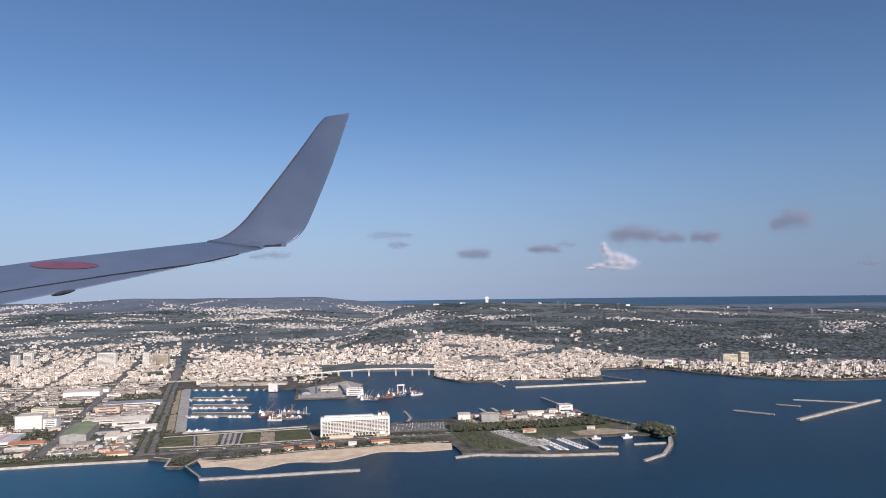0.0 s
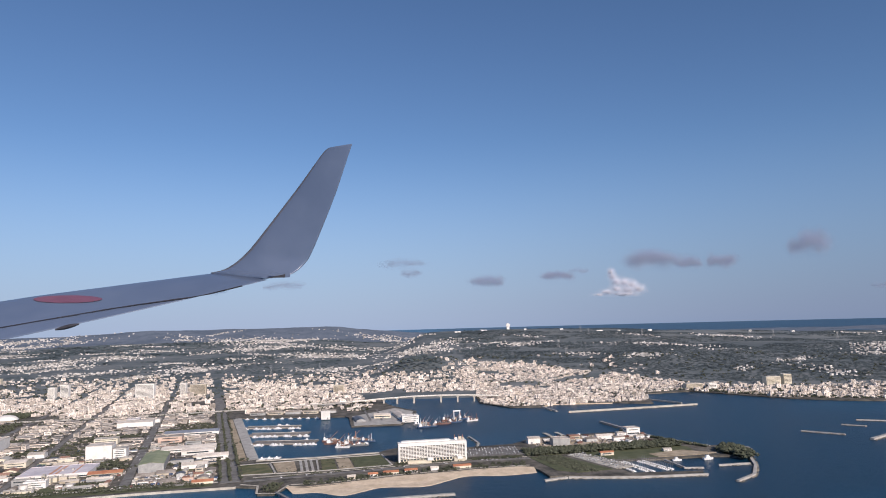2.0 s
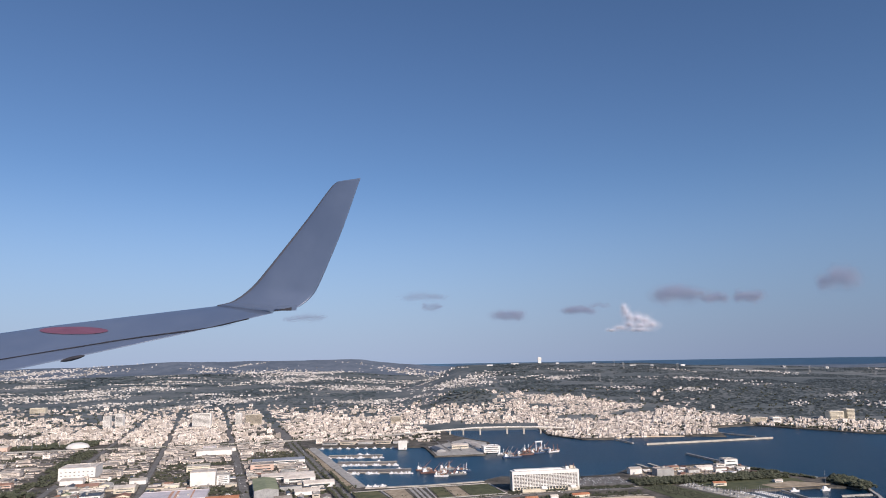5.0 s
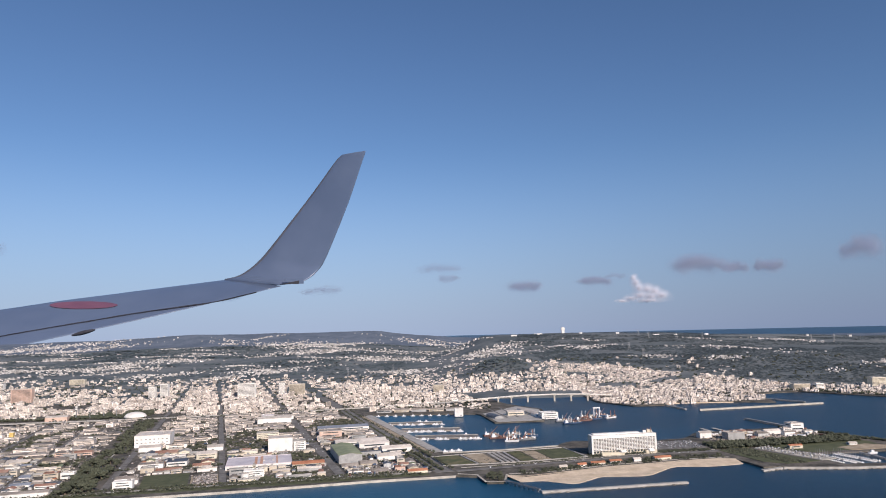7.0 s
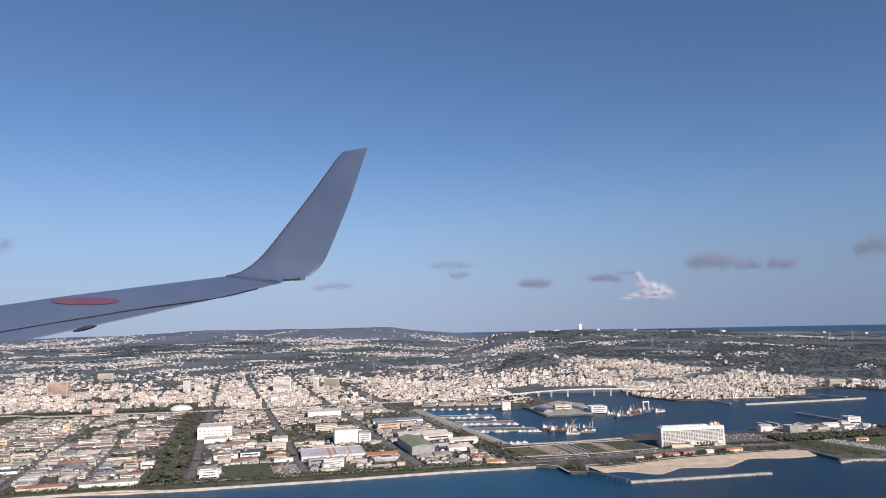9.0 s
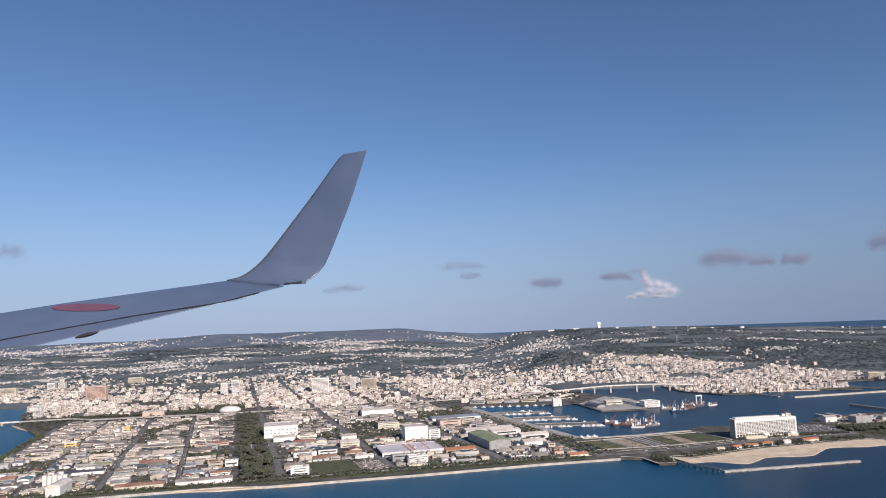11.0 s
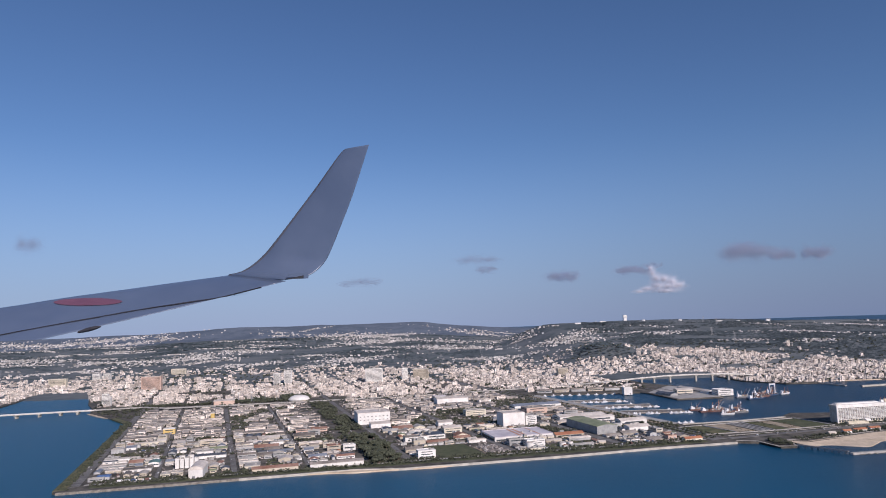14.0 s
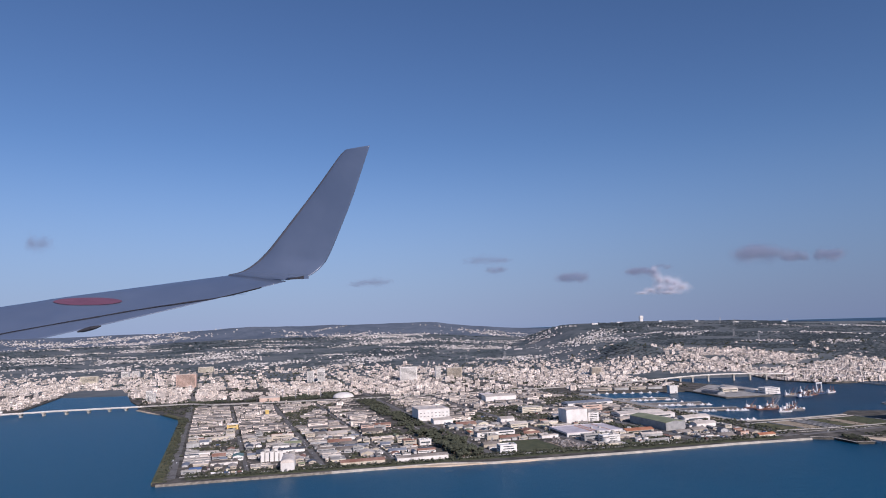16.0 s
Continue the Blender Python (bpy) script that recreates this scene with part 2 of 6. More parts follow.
class Shape:
    """Collects boxes, prisms and strips into one mesh."""

    def __init__(self):
        self.v, self.f, self.mi = [], [], []

    def add(self, verts, faces, mi=0):
        k = len(self.v)
        self.v += [tuple(p) for p in verts]
        self.f += [tuple(i + k for i in q) for q in faces]
        self.mi += [mi] * len(faces)

    def box(self, x, y, z, w, d, h, turn=0.0, mi=0, taper=1.0):
        """Centred at x, y, standing on z."""
        c, s = math.cos(turn), math.sin(turn)
        pts = []
        for zz, k in ((z, 1.0), (z + h, taper)):
            for u, v in ((-w / 2, -d / 2), (w / 2, -d / 2), (w / 2, d / 2), (-w / 2, d / 2)):
                pts.append((x + (u * c - v * s) * k if k != 1 else x + u * c - v * s, y + (u * s + v * c) * k if k != 1 else y + u * s + v * c, zz))
        self.add(pts, [(3, 2, 1, 0), (4, 5, 6, 7), (0, 1, 5, 4), (1, 2, 6, 5), (2, 3, 7, 6), (3, 0, 4, 7)], mi)

    def gable(self, w, d, z, rise, over=0.06, thick=0.05):
        """A pitched roof round the origin, its ridge along x."""
        a, b = w / 2 + over, d / 2 + over
        low = z - over * rise / (d / 2)
        v = [(-a, -b, low), (a, -b, low), (a, 0, z + rise), (-a, 0, z + rise), (a, b, low), (-a, b, low)]
        v += [(p[0], p[1], p[2] + thick) for p in v]
        self.add(v, [(6, 7, 8, 9), (9, 8, 10, 11), (3, 2, 1, 0), (5, 4, 2, 3), (0, 1, 7, 6), (4, 5, 11, 10), (1, 2, 8, 7), (2, 4, 10, 8), (0, 6, 9, 3), (3, 9, 11, 5)])

    def vault(self, w, d, z, rise, over=0.05, steps=8):
        a, b = w / 2 + over, d / 2 + over
        ring = [(-math.cos(math.pi * i / steps) * b, math.sin(math.pi * i / steps) * rise + z) for i in range(steps + 1)]
        v = [(x, y, h) for x in (-a, a) for y, h in ring]
        n = steps + 1
        self.add(v, [(i, i + n, i + n + 1, i + 1) for i in range(steps)] + [tuple(range(n)), tuple(range(2 * n - 1, n - 1, -1))])

    def done(self, name, material, parent=None, label="", smooth=False):
        ob = mesh_ob(name, self.v, self.f, material, parent, label, smooth)
        if any(self.mi):
            ob.data.polygons.foreach_set("material_index", self.mi)
        return ob


def thing(name, m, label, category, group=""):
    e = new(name)
    e.empty_display_size = 0.2
    e.matrix_world = m
    return tagged(e, label, category, group)


def at(x, y, z, turn=0.0):
    return pose(x, y, z, 0, 0, math.degrees(turn))


def prism(name, ring, low, high, material, kind="structure", label="", category=""):
    """A raised flat sheet with an upright edge, from its outline."""
    n = len(ring)
    v = [(x, y, low) for x, y in ring] + [(x, y, high) for x, y in ring]
    f = [tuple(range(n, 2 * n))] + [(i, (i + 1) % n, n + (i + 1) % n, n + i) for i in range(n)]
    ob = mesh_ob(name, v, f, material)
    bm = bmesh.new()
    bm.from_mesh(ob.data)
    bmesh.ops.recalc_face_normals(bm, faces=bm.faces)
    top = max(bm.faces, key=lambda q: len(q.verts))
    if top.normal.z < 0:
        bmesh.ops.reverse_faces(bm, faces=bm.faces)
    bmesh.ops.triangulate(bm, faces=[top])
    bm.to_mesh(ob.data)
    bm.free()
    return tagged(ob, label, category, kind=kind)


def strip(name, pts, width, z, material, thick=0.03, label="", category="", kind="structure", parent=None):
    """A ribbon with thickness along a line; z is one height or one per point."""
    zs = z if isinstance(z, (list, tuple)) else [z] * len(pts)
    v, f = [], []
    for i, (x, y) in enumerate(pts):
        a, b = pts[max(i - 1, 0)], pts[min(i + 1, len(pts) - 1)]
        dx, dy = b[0] - a[0], b[1] - a[1]
        r = math.hypot(dx, dy)
        nx, ny = -dy / r * width / 2, dx / r * width / 2
        v += [(x + nx, y + ny, zs[i]), (x - nx, y - ny, zs[i]), (x + nx, y + ny, zs[i] - thick), (x - nx, y - ny, zs[i] - thick)]
    for i in range(len(pts) - 1):
        k = 4 * i
        f += [(k, k + 1, k + 5, k + 4), (k + 2, k + 6, k + 7, k + 3), (k, k + 4, k + 6, k + 2), (k + 1, k + 3, k + 7, k + 5)]
    e = 4 * (len(pts) - 1)
    f += [(0, 2, 3, 1), (e, e + 1, e + 3, e + 2)]
    ob = mesh_ob(name, v, f, material, parent)
    return tagged(ob, label, category, kind=kind) if parent is None else ob


# ---- plan: the town's street grid ----
E1, E2, ORG = (0.981, 0.194), (-0.325, 0.946), (-50.0, 115.0)
GRID = math.atan2(E1[1], E1[0])
UP = math.atan2(-E2[0], E2[1])
LAND = 0.30


def town(a, b):
    """Plan place from steps along the shore (a) and inland (b)."""
    return ORG[0] + a * E1[0] + b * E2[0], ORG[1] + a * E1[1] + b * E2[1]


def ease(lo, hi, x):
    t = min(1, max(0, (x - lo) / (hi - lo)))
    return t * t * (3 - 2 * t)


def steps(x, *pts):
    """Piecewise smooth profile through (x, value) pairs."""
    for (a, p), (b, q) in zip(pts, pts[1:]):
        if x <= b:
            return p + (q - p) * min(1, max(0, (x - a) / (b - a)))
    return pts[-1][1]


def knoll(x, y):
    return 4.4 * math.exp(-((x + 27) / 12) ** 2 - ((y - 316) / 20) ** 2)


def terrain(x, y):
    """Height of the country behind the coast."""
    left = steps(y, (240, 0.1), (300, 0.9), (400, 3.2), (560, 8.5), (640, 13), (705, 22.5), (800, 20), (1000, 6), (1100, -2))
    left *= steps(x, (-900, 0.62), (-530, 0.79), (-471, 0.92), (-412, 0.93), (-354, 1.04), (-278, 1.10), (-126, 1.08), (-91, 0.84), (-33, 0.68), (0, 0.62), (120, 0.45))
    ridge = steps(x, (-60, 13.0), (-32, 18.4), (21, 19.0), (105, 17.8), (146, 15.6), (229, 12.6), (327, 9.6), (700, 7.0))
    right = ridge * steps(y, (225, 0.0), (262, 0.07), (330, 0.40), (420, 0.62), (475, 0.9), (505, 1.0), (560, 0.8), (760, -0.15))
    k = ease(-66, -24, x)
    z = left * (1 - k) + right * k
    if y > 560:
        z = max(z, steps(y, (560, 0), (640, 11), (720, 21), (820, 18), (1000, 4), (1100, -2)) * steps(x, (-400, 0.96), (-340, 1.08), (-130, 1.12), (-91, 0.88), (-33, 0.70), (0, 0.66), (80, 0.5), (200, 0.2), (300, -0.1)))
    rough = noise.noise((x * 0.017, y * 0.02, 3.1)) * 1.2 + noise.noise((x * 0.05, y * 0.06, 7.7)) * 0.7
    rough += noise.noise((x * 0.006, 0.4, 2.2)) * 1.2 * ease(560, 690, y)
    # a wooded knoll behind the harbour town
    return z + rough * ease(255, 400, y) + knoll(x, y)


def ground(x, y):
    return max(LAND, terrain(x, y)) if y > 235 else LAND


# ---- sea, coast and hills ----
RINGS = [40, 90, 160, 240, 320, 420, 560, 760, 1000, 1300, 1700, 2100, 2600, 3100, 3600, 4100, 4500, 4800]
verts = [(0, 0, 0)] + [(r * math.cos(p), r * math.sin(p), -max(0, r - 320) ** 2 / 740000) for r in RINGS for p in np.linspace(0, 2 * math.pi, 96, endpoint=False)]
faces = [(0, 1 + i, 1 + (i + 1) % 96) for i in range(96)]
faces += [(1 + k * 96 + i, 97 + k * 96 + i, 97 + k * 96 + (i + 1) % 96, 1 + k * 96 + (i + 1) % 96) for k in range(len(RINGS) - 1) for i in range(96)]
tagged(mesh_ob("sea", verts, faces, M["sea"], smooth=True), "deep blue calm sea with fine ripples", "sea", kind="structure")

SHORE_TOWN = [(-156.5, 93.5), (-114, 102.8), (-106, 102.6), (-81.3, 107.6), (-63, 112.2), (-49, 114.6), (-45, 113.4), (-44, 108.8), (-41.4, 108.7), (-40.4, 113.4)]
SHORE_BEACH = [(-37.5, 112.3), (-31.8, 114.4), (-22.2, 118.4), (-14.6, 120.2), (-8.9, 121.9), (-1.2, 123.2), (1.0, 122.6), (2.0, 119.8), (2.8, 115.6)]
SHORE_MARINA = [(5.8, 115.9), (16.9, 114.4), (28.2, 114.7), (28.6, 116.6), (16.9, 116.6), (16.2, 118.2), (14.3, 124.4), (15.6, 126.5), (25, 127.0), (33.8, 128.6), (38, 128), (39.4, 126.2), (44.5, 135.6), (42.3, 138.7), (37, 138.5), (33, 146), (30.7, 150), (26.3, 157.8)]
SHORE_BASIN = [(14.2, 155.5), (4.1, 152.6), (1.5, 148.5), (-0.5, 146), (-11.1, 143.5), (-24, 146), (-27, 143), (-28, 140.8), (-40, 137.4), (-51.0, 135.6), (-73.2, 198.5), (-56.2, 197.7), (-43, 196.4), (-41.6, 194), (-38.6, 177.0), (-25.6, 178.6), (-23.4, 194.5), (-23, 204), (-28, 212), (-33, 222), (-36.2, 236), (-42, 250), (-30, 254), (-15, 252), (-4.4, 243)]
SHORE_EAST = [(-4.1, 237.7), (-3.6, 219.5), (4.6, 206.4), (14.4, 206.0), (17.0, 212), (36.5, 211), (47.9, 207), (52.7, 232), (69, 236), (90, 209.6), (101.7, 202), (111, 198.5), (128, 200), (200, 190), (320, 180), (700, 150), (700, 330), (-900, 330)]
SHORE_WEST = [(-900, 150), (-300, 172), (-246, 187), (-240, 196), (-250.6, 233.7), (-258, 256), (-244.3, 263), (-233, 249.3), (-217, 217.6), (-208, 203), (-203, 192), (-190, 178), (-181, 167)]
prism("ground", SHORE_TOWN + SHORE_BEACH + SHORE_MARINA + SHORE_BASIN + SHORE_EAST + SHORE_WEST, -1.0, LAND, M["land"],
      label="flat grey-brown reclaimed coastal land with a low edge", category="ground")

XS = np.linspace(-1300, 1100, 201)
# the far ridge takes the bluer, haze-coloured surface
for name, YS, look_, words in (("hills", np.concatenate([np.linspace(236, 560, 82), np.linspace(568, 624, 8)]), "hill", "low haze-toned green hills rising behind the town"),
                               ("far_ridge", np.linspace(624, 1110, 56), "ridge", "distant wooded ridge on the skyline, coloured with blue haze")):
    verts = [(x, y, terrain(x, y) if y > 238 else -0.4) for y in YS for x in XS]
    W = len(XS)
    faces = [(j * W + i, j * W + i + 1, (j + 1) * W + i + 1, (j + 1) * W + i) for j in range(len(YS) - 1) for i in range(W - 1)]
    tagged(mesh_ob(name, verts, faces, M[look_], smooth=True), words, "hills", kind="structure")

BEACH = [(-40.6, 113.2), (-38.7, 109.9), (-34.9, 110.2), (-30.5, 107.8), (-27.6, 109.9), (-24.6, 112.3), (-18.0, 112.2), (-14.4, 115.4), (-10.8, 118.6), (-4.6, 118.4), (1.2, 119.8), (1.2, 123.0), (-1.2, 123.8), (-8.9, 122.5), (-14.6, 120.8), (-22.2, 119.0), (-31.8, 115.0), (-37.5, 112.9), (-40.6, 113.9)]
water = []
for i in range(1, 10):                             # the waterline as a smooth curve
    p, q, r, t = (Vector(BEACH[k]) for k in (i - 1, i, i + 1, min(i + 2, 10)))
    for j in range(5):
        k = j / 5
        water.append(tuple(0.5 * (2 * q + (r - p) * k + (2 * p - 5 * q + 4 * r - t) * k * k + (3 * q - p - 3 * r + t) * k ** 3)))
water.append(BEACH[10])
BEACH = BEACH[:1] + water + BEACH[11:]
EDGE = len(water)
n = len(BEACH)
beach_top = [(x, y, 0.06 if 1 <= i <= EDGE else LAND + 0.03) for i, (x, y) in enumerate(BEACH)]
tagged(mesh_ob("beach", beach_top + [(x, y - 0.5, -0.15) for x, y, z in beach_top[1:EDGE + 1]], [tuple(range(n))] + [(n + i, n + i + 1, i + 2, i + 1) for i in range(EDGE - 1)], M["sand"]),
       "pale sandy beach in a shallow curve", "beach", kind="structure")

# ---- roads, highway and bridges ----
PARK_SKEW = 0.024                                  # the park strip leans a little against the grid
ROAD_A = {"boulevard": (0.0, 3.3, 150), "warehouse_road": (-17.2, 1.6, 158), "market_road": (-36.6, 1.1, 140), "park_road": (-55.2, 1.2, 190),
          "works_road": (-83.2, 0.9, 98), "mill_road": (-71.4, 0.6, 98), "yard_road": (-95.0, 0.6, 92), "west_road": (-106.3, 1.4, 175)}
for name, (a, w, far) in ROAD_A.items():
    strip("road", [town(a, 2.5), town(a + far * (PARK_SKEW if name == "park_road" else 0), far)], w, LAND + 0.03, M["asphalt"], label="straight grey asphalt street running inland", category="road")
for a0, a1, b, w in ((-106, 0, 21, 0.5), (-106, -63, 44, 0.5), (-54, 0, 42, 0.5), (-106, -63, 68, 0.5), (-54, 0, 64, 0.5), (-54, 0, 84, 0.5), (-106, -63, 88, 0.5),
                     (-106, 20, 122, 0.5), (-106, 20, 140, 0.5), (-30, -1, 31, 0.4), (-106, -63, 32, 0.4), (-106, -63, 56, 0.4)):
    strip("road", [town(a0, b), town(a1, b)], w, LAND + 0.025, M["asphalt"], label="narrow asphalt side street between workshops", category="road")
strip("road", [(-48.8, 118.0), (-36.4, 121.5), (-23, 125.4), (-9.2, 129.4), (1.5, 131)], 1.3, LAND + 0.03, M["asphalt"], label="coast road behind the beach", category="road")
strip("road", [town(-105, 3.4), town(-60, 3.4), town(-2, 3.6)], 0.7, LAND + 0.028, M["concrete"], label="pale concrete shore path", category="path")
strip("median", [town(0.0, 4), town(0.0, 100)], 0.5, LAND + 0.06, M["grass"], thick=0.05, label="planted grass strip along the boulevard", category="verge")
strip("seawall", [(-155.8, 93.2), (-131, 98.7)], 0.34, LAND + 0.05, M["rock"], thick=0.5, label="dark rock seawall at the western corner", category="seawall")
strip("seawall", [(-131, 98.7), (-114, 102.5), (-106, 102.2), (-81.3, 107.2), (-63, 111.8), (-49, 114.2)], 0.26, LAND + 0.06, M["quay"], thick=0.5,
      label="pale sandy strip and seawall along the shore", category="seawall")
prism("sand_bar", [(-124, 100.4), (-118, 101.2), (-113.4, 101.0), (-109, 101.9), (-102, 102.6), (-96, 104.3), (-102, 103.6), (-106, 103.0), (-113.8, 103.2), (-124, 100.9)], -0.3, 0.2, M["sand"],
      label="narrow pale sand bank below the seawall", category="sand bank")
strip("verge", [town(-104, 2.0), town(-60, 2.1), town(-30, 1.6), town(-3, 2.0)], 2.2, LAND + 0.015, M["lawn"], label="rough olive grass behind the seawall", category="verge")
strip("embankment", [(-156.2, 94.6), (-180.2, 167), (-189, 178)], 1.6, LAND + 0.05, M["grass"], thick=0.4, label="grassy embankment above the western shore", category="embankment")

HIGHWAY = [(-203, 195), (-190, 198), town(-100, 104), town(-60, 104), town(-20, 104), town(8, 106), (-63, 219.4), (-54, 220.8), (-44.5, 223)]
hw = thing("highway_viaduct", at(0, 0, 0), "long pale concrete highway viaduct on piers", "viaduct")
DECK = [0.85, 0.85, 0.8, 0.46, 0.46, 0.55, 0.8, 1.0, 1.35]
strip("deck", HIGHWAY, 1.5, DECK, M["concrete"], thick=0.14, parent=hw)
for side in (-0.74, 0.74):
    strip("parapet", [(x, y + side) for x, y in HIGHWAY], 0.07, [z + 0.09 for z in DECK], M["concrete"], thick=0.1, parent=hw)
for i in range(8):
    (x0, y0), (x1, y1) = HIGHWAY[i], HIGHWAY[i + 1]
    k = max(1, int(math.hypot(x1 - x0, y1 - y0) / 5))
    for j in range(k):
        s = Shape()
        s.box(x0 + (x1 - x0) * j / k, y0 + (y1 - y0) * j / k, LAND - 0.05, 0.9, 0.25, DECK[i] + (DECK[i + 1] - DECK[i]) * j / k - LAND - 0.04, GRID)
        s.done("pier", M["concrete"], hw)


def bridge(name, pts, zs, width, piers, label, low=-0.6):
    e = thing(name, at(0, 0, 0), label, "bridge")
    strip("deck", pts, width, zs, M["quay"], thick=0.22, parent=e)
    for side in (-1, 1):
        strip("parapet", [(x, y + side * (width / 2 - 0.06)) for x, y in pts], 0.08, [z + 0.11 for z in zs], M["white"], thick=0.12, parent=e)
    strip("carriageway", pts, width * 0.8, [z + 0.02 for z in zs], M["asphalt"], thick=0.02, parent=e)
    line = [Vector((x, y, z)) for (x, y), z in zip(pts, zs)]
    for k in piers:
        i = min(int(k * (len(pts) - 1)), len(pts) - 2)
        p = line[i].lerp(line[i + 1], k * (len(pts) - 1) - i)
        s = Shape()
        s.box(p.x, p.y, low, 0.5, width * 0.7, p.z - low - 0.2)
        s.box(p.x, p.y, p.z - 0.45, 1.0, width * 0.95, 0.28)
        s.done("pier", M["quay"], e)
    return e


bridge("harbour_bridge", [(-44.5, 223), (-35, 225), (-25.4, 226), (-15.9, 226.4), (-6.4, 226.2), (3, 226.6)], [1.35, 1.85, 2.25, 2.3, 2.15, 1.6], 1.4, (0.1, 0.21, 0.3, 0.415, 0.6, 0.715, 0.83),
       "pale concrete bridge arching over the harbour mouth")
bridge("lagoon_bridge", [(-203, 195), (-212, 191.2), (-224, 187.2), (-236, 183.2), (-250, 179), (-300, 172)], [0.85, 1.05, 1.2, 1.15, 1.0, 0.7], 1.5,
       (0.09, 0.18, 0.27, 0.36, 0.45, 0.54, 0.63), "long low white concrete bridge over the lagoon")
strip("sand_strip", [(14.6, 206.2), (17.2, 211.6), (27, 211.4), (36.4, 210.8)], 1.2, 0.24, M["sand"], thick=0.6, label="pale sand strip along the small harbour", category="sand strip")
strip("spit", [(-203, 191.5), (-196, 184), (-189, 178)], 0.8, 0.22, M["sand"], thick=0.6, label="pale sand spit beside the bridge end", category="sand spit")


# ---- houses and works ----
WALLS = ("white", "cream", "grey", "grey", "beige", "beige")
ROOFS = ("roof_white", "roof_white", "roof_grey", "roof_grey", "roof_grey", "roof_grey", "roof_rust", "roof_rust", "roof_blue", "roof_dark", "roof_dark", "concrete")
WALL_WORDS = {"white": "white-painted", "cream": "cream-coloured", "grey": "grey panelled", "beige": "beige rendered", "pink": "salmon-pink", "yellow": "ochre-yellow"}
ROOF_WORDS = {"roof_white": "a pale metal roof", "roof_mall": "a pale lilac roof", "roof_grey": "a grey metal roof", "roof_rust": "a rust-brown roof", "roof_blue": "a blue-grey roof", "roof_dark": "a dark roof",
              "roof_green": "a faded green roof", "roof_teal": "a faded teal roof", "roof_cobalt": "a bright blue roof", "roof_red": "a red tiled roof", "white": "a flat white roof", "concrete": "a flat concrete roof"}
rng = random.Random(11)


def works(name, a, b, w, d, h, wall="white", roof="roof_white", form="gable", turn=None, xy=None, label="", category="building", group="", rise=None, rows=1, z=LAND):
    """A hall or block with its own walls, roof, windows, doors and roof fittings; its front faces the sea."""
    x, y = xy or town(a, b)
    turn = GRID + 0.06 if turn is None else turn
    e = thing(name, at(x, y, z, turn), label or f"{WALL_WORDS[wall]} {name.replace('_', ' ')} with {ROOF_WORDS[roof]}", category, group)
    s = Shape()
    rise = (0.16 * min(w, d) / 1.0 if form == "gable" else 0.0) if rise is None else rise
    s.box(0, 0, -0.1, w, d, h + 0.1)
    long_x = w >= d
    r = Shape()
    if form == "gable":
        rise = min(rise, 0.34)
        if long_x:
            r.gable(w, d, h, rise)
            s.add([(-w / 2, -d / 2, h), (-w / 2, d / 2, h), (-w / 2, 0, h + rise), (w / 2, -d / 2, h), (w / 2, d / 2, h), (w / 2, 0, h + rise)], [(1, 0, 2), (3, 4, 5)])
        else:
            r.gable(d, w, h, rise)
            r.v = [(-q, p, k) for p, q, k in r.v]
            s.add([(-w / 2, -d / 2, h), (w / 2, -d / 2, h), (0, -d / 2, h + rise), (-w / 2, d / 2, h), (w / 2, d / 2, h), (0, d / 2, h + rise)], [(0, 1, 2), (4, 3, 5)])
    elif form == "vault":
        r.vault(d, w, h, rise or 0.5)
        r.v = [(-q, p, k) for p, q, k in r.v]
    else:
        r.box(0, 0, h, w - 0.1, d - 0.1, 0.03)
        for px, py, pw, pd in ((0, -d / 2 + 0.03, w + 0.06, 0.07), (0, d / 2 - 0.03, w + 0.06, 0.07), (-w / 2 + 0.03, 0, 0.07, d - 0.08), (w / 2 - 0.03, 0, 0.07, d - 0.08)):
            r.box(px, py, h - 0.01, pw, pd, 0.12)
    body = s.done("wall", M[wall], e)
    top = r.done("roof", M[roof], e)
    if form == "flat":
        for i in range(rng.randint(1, 2)):
            k = Shape()
            q = rng.uniform(0.25, 0.5)
            k.box(rng.uniform(-0.3, 0.3) * w, rng.uniform(-0.2, 0.3) * d, h + 0.03, q, q * 0.9, rng.uniform(0.15, 0.35))
            k.done("roof_housing", M["concrete"], top)
    step = h / max(rows, 1)
    for i in range(rows):
        if rows == 1 and rng.random() < 0.55:
            continue
        k = Shape()
        k.box(0, -d / 2 - 0.005, step * i + step * 0.42, w * rng.uniform(0.6, 0.92), 0.03, step * rng.uniform(0.22, 0.36))
        k.done("window_band", M["glass"], body)
        k = Shape()
        k.box(-w / 2 - 0.005, 0, step * i + step * 0.42, 0.03, d * rng.uniform(0.5, 0.85), step * 0.28)
        k.done("window_band", M["glass"], body)
    if w > 1.6:
        k = Shape()
        k.box(rng.uniform(-0.3, 0.3) * w, -d / 2 - 0.01, 0, 0.4, 0.05, min(0.42, h * 0.6))
        k.done("shutter", M["steel"], body)
    return e


TAKEN = []          # (a, b, half width, half depth) of what already stands


def to_town(x, y):
    dx, dy = x - ORG[0], y - ORG[1]
    det = E1[0] * E2[1] - E2[0] * E1[1]
    return (dx * E2[1] - dy * E2[0]) / det, (dy * E1[0] - dx * E1[1]) / det


def take(x, y, w, d):
    a, b = to_town(x, y)
    TAKEN.append((a, b, w / 2 + 0.25, d / 2 + 0.25))


def landmark(name, x, y, w, d, h, **kw):
    take(x, y, w, d)
    return works(name, 0, 0, w, d, h, xy=(x, y), **kw)


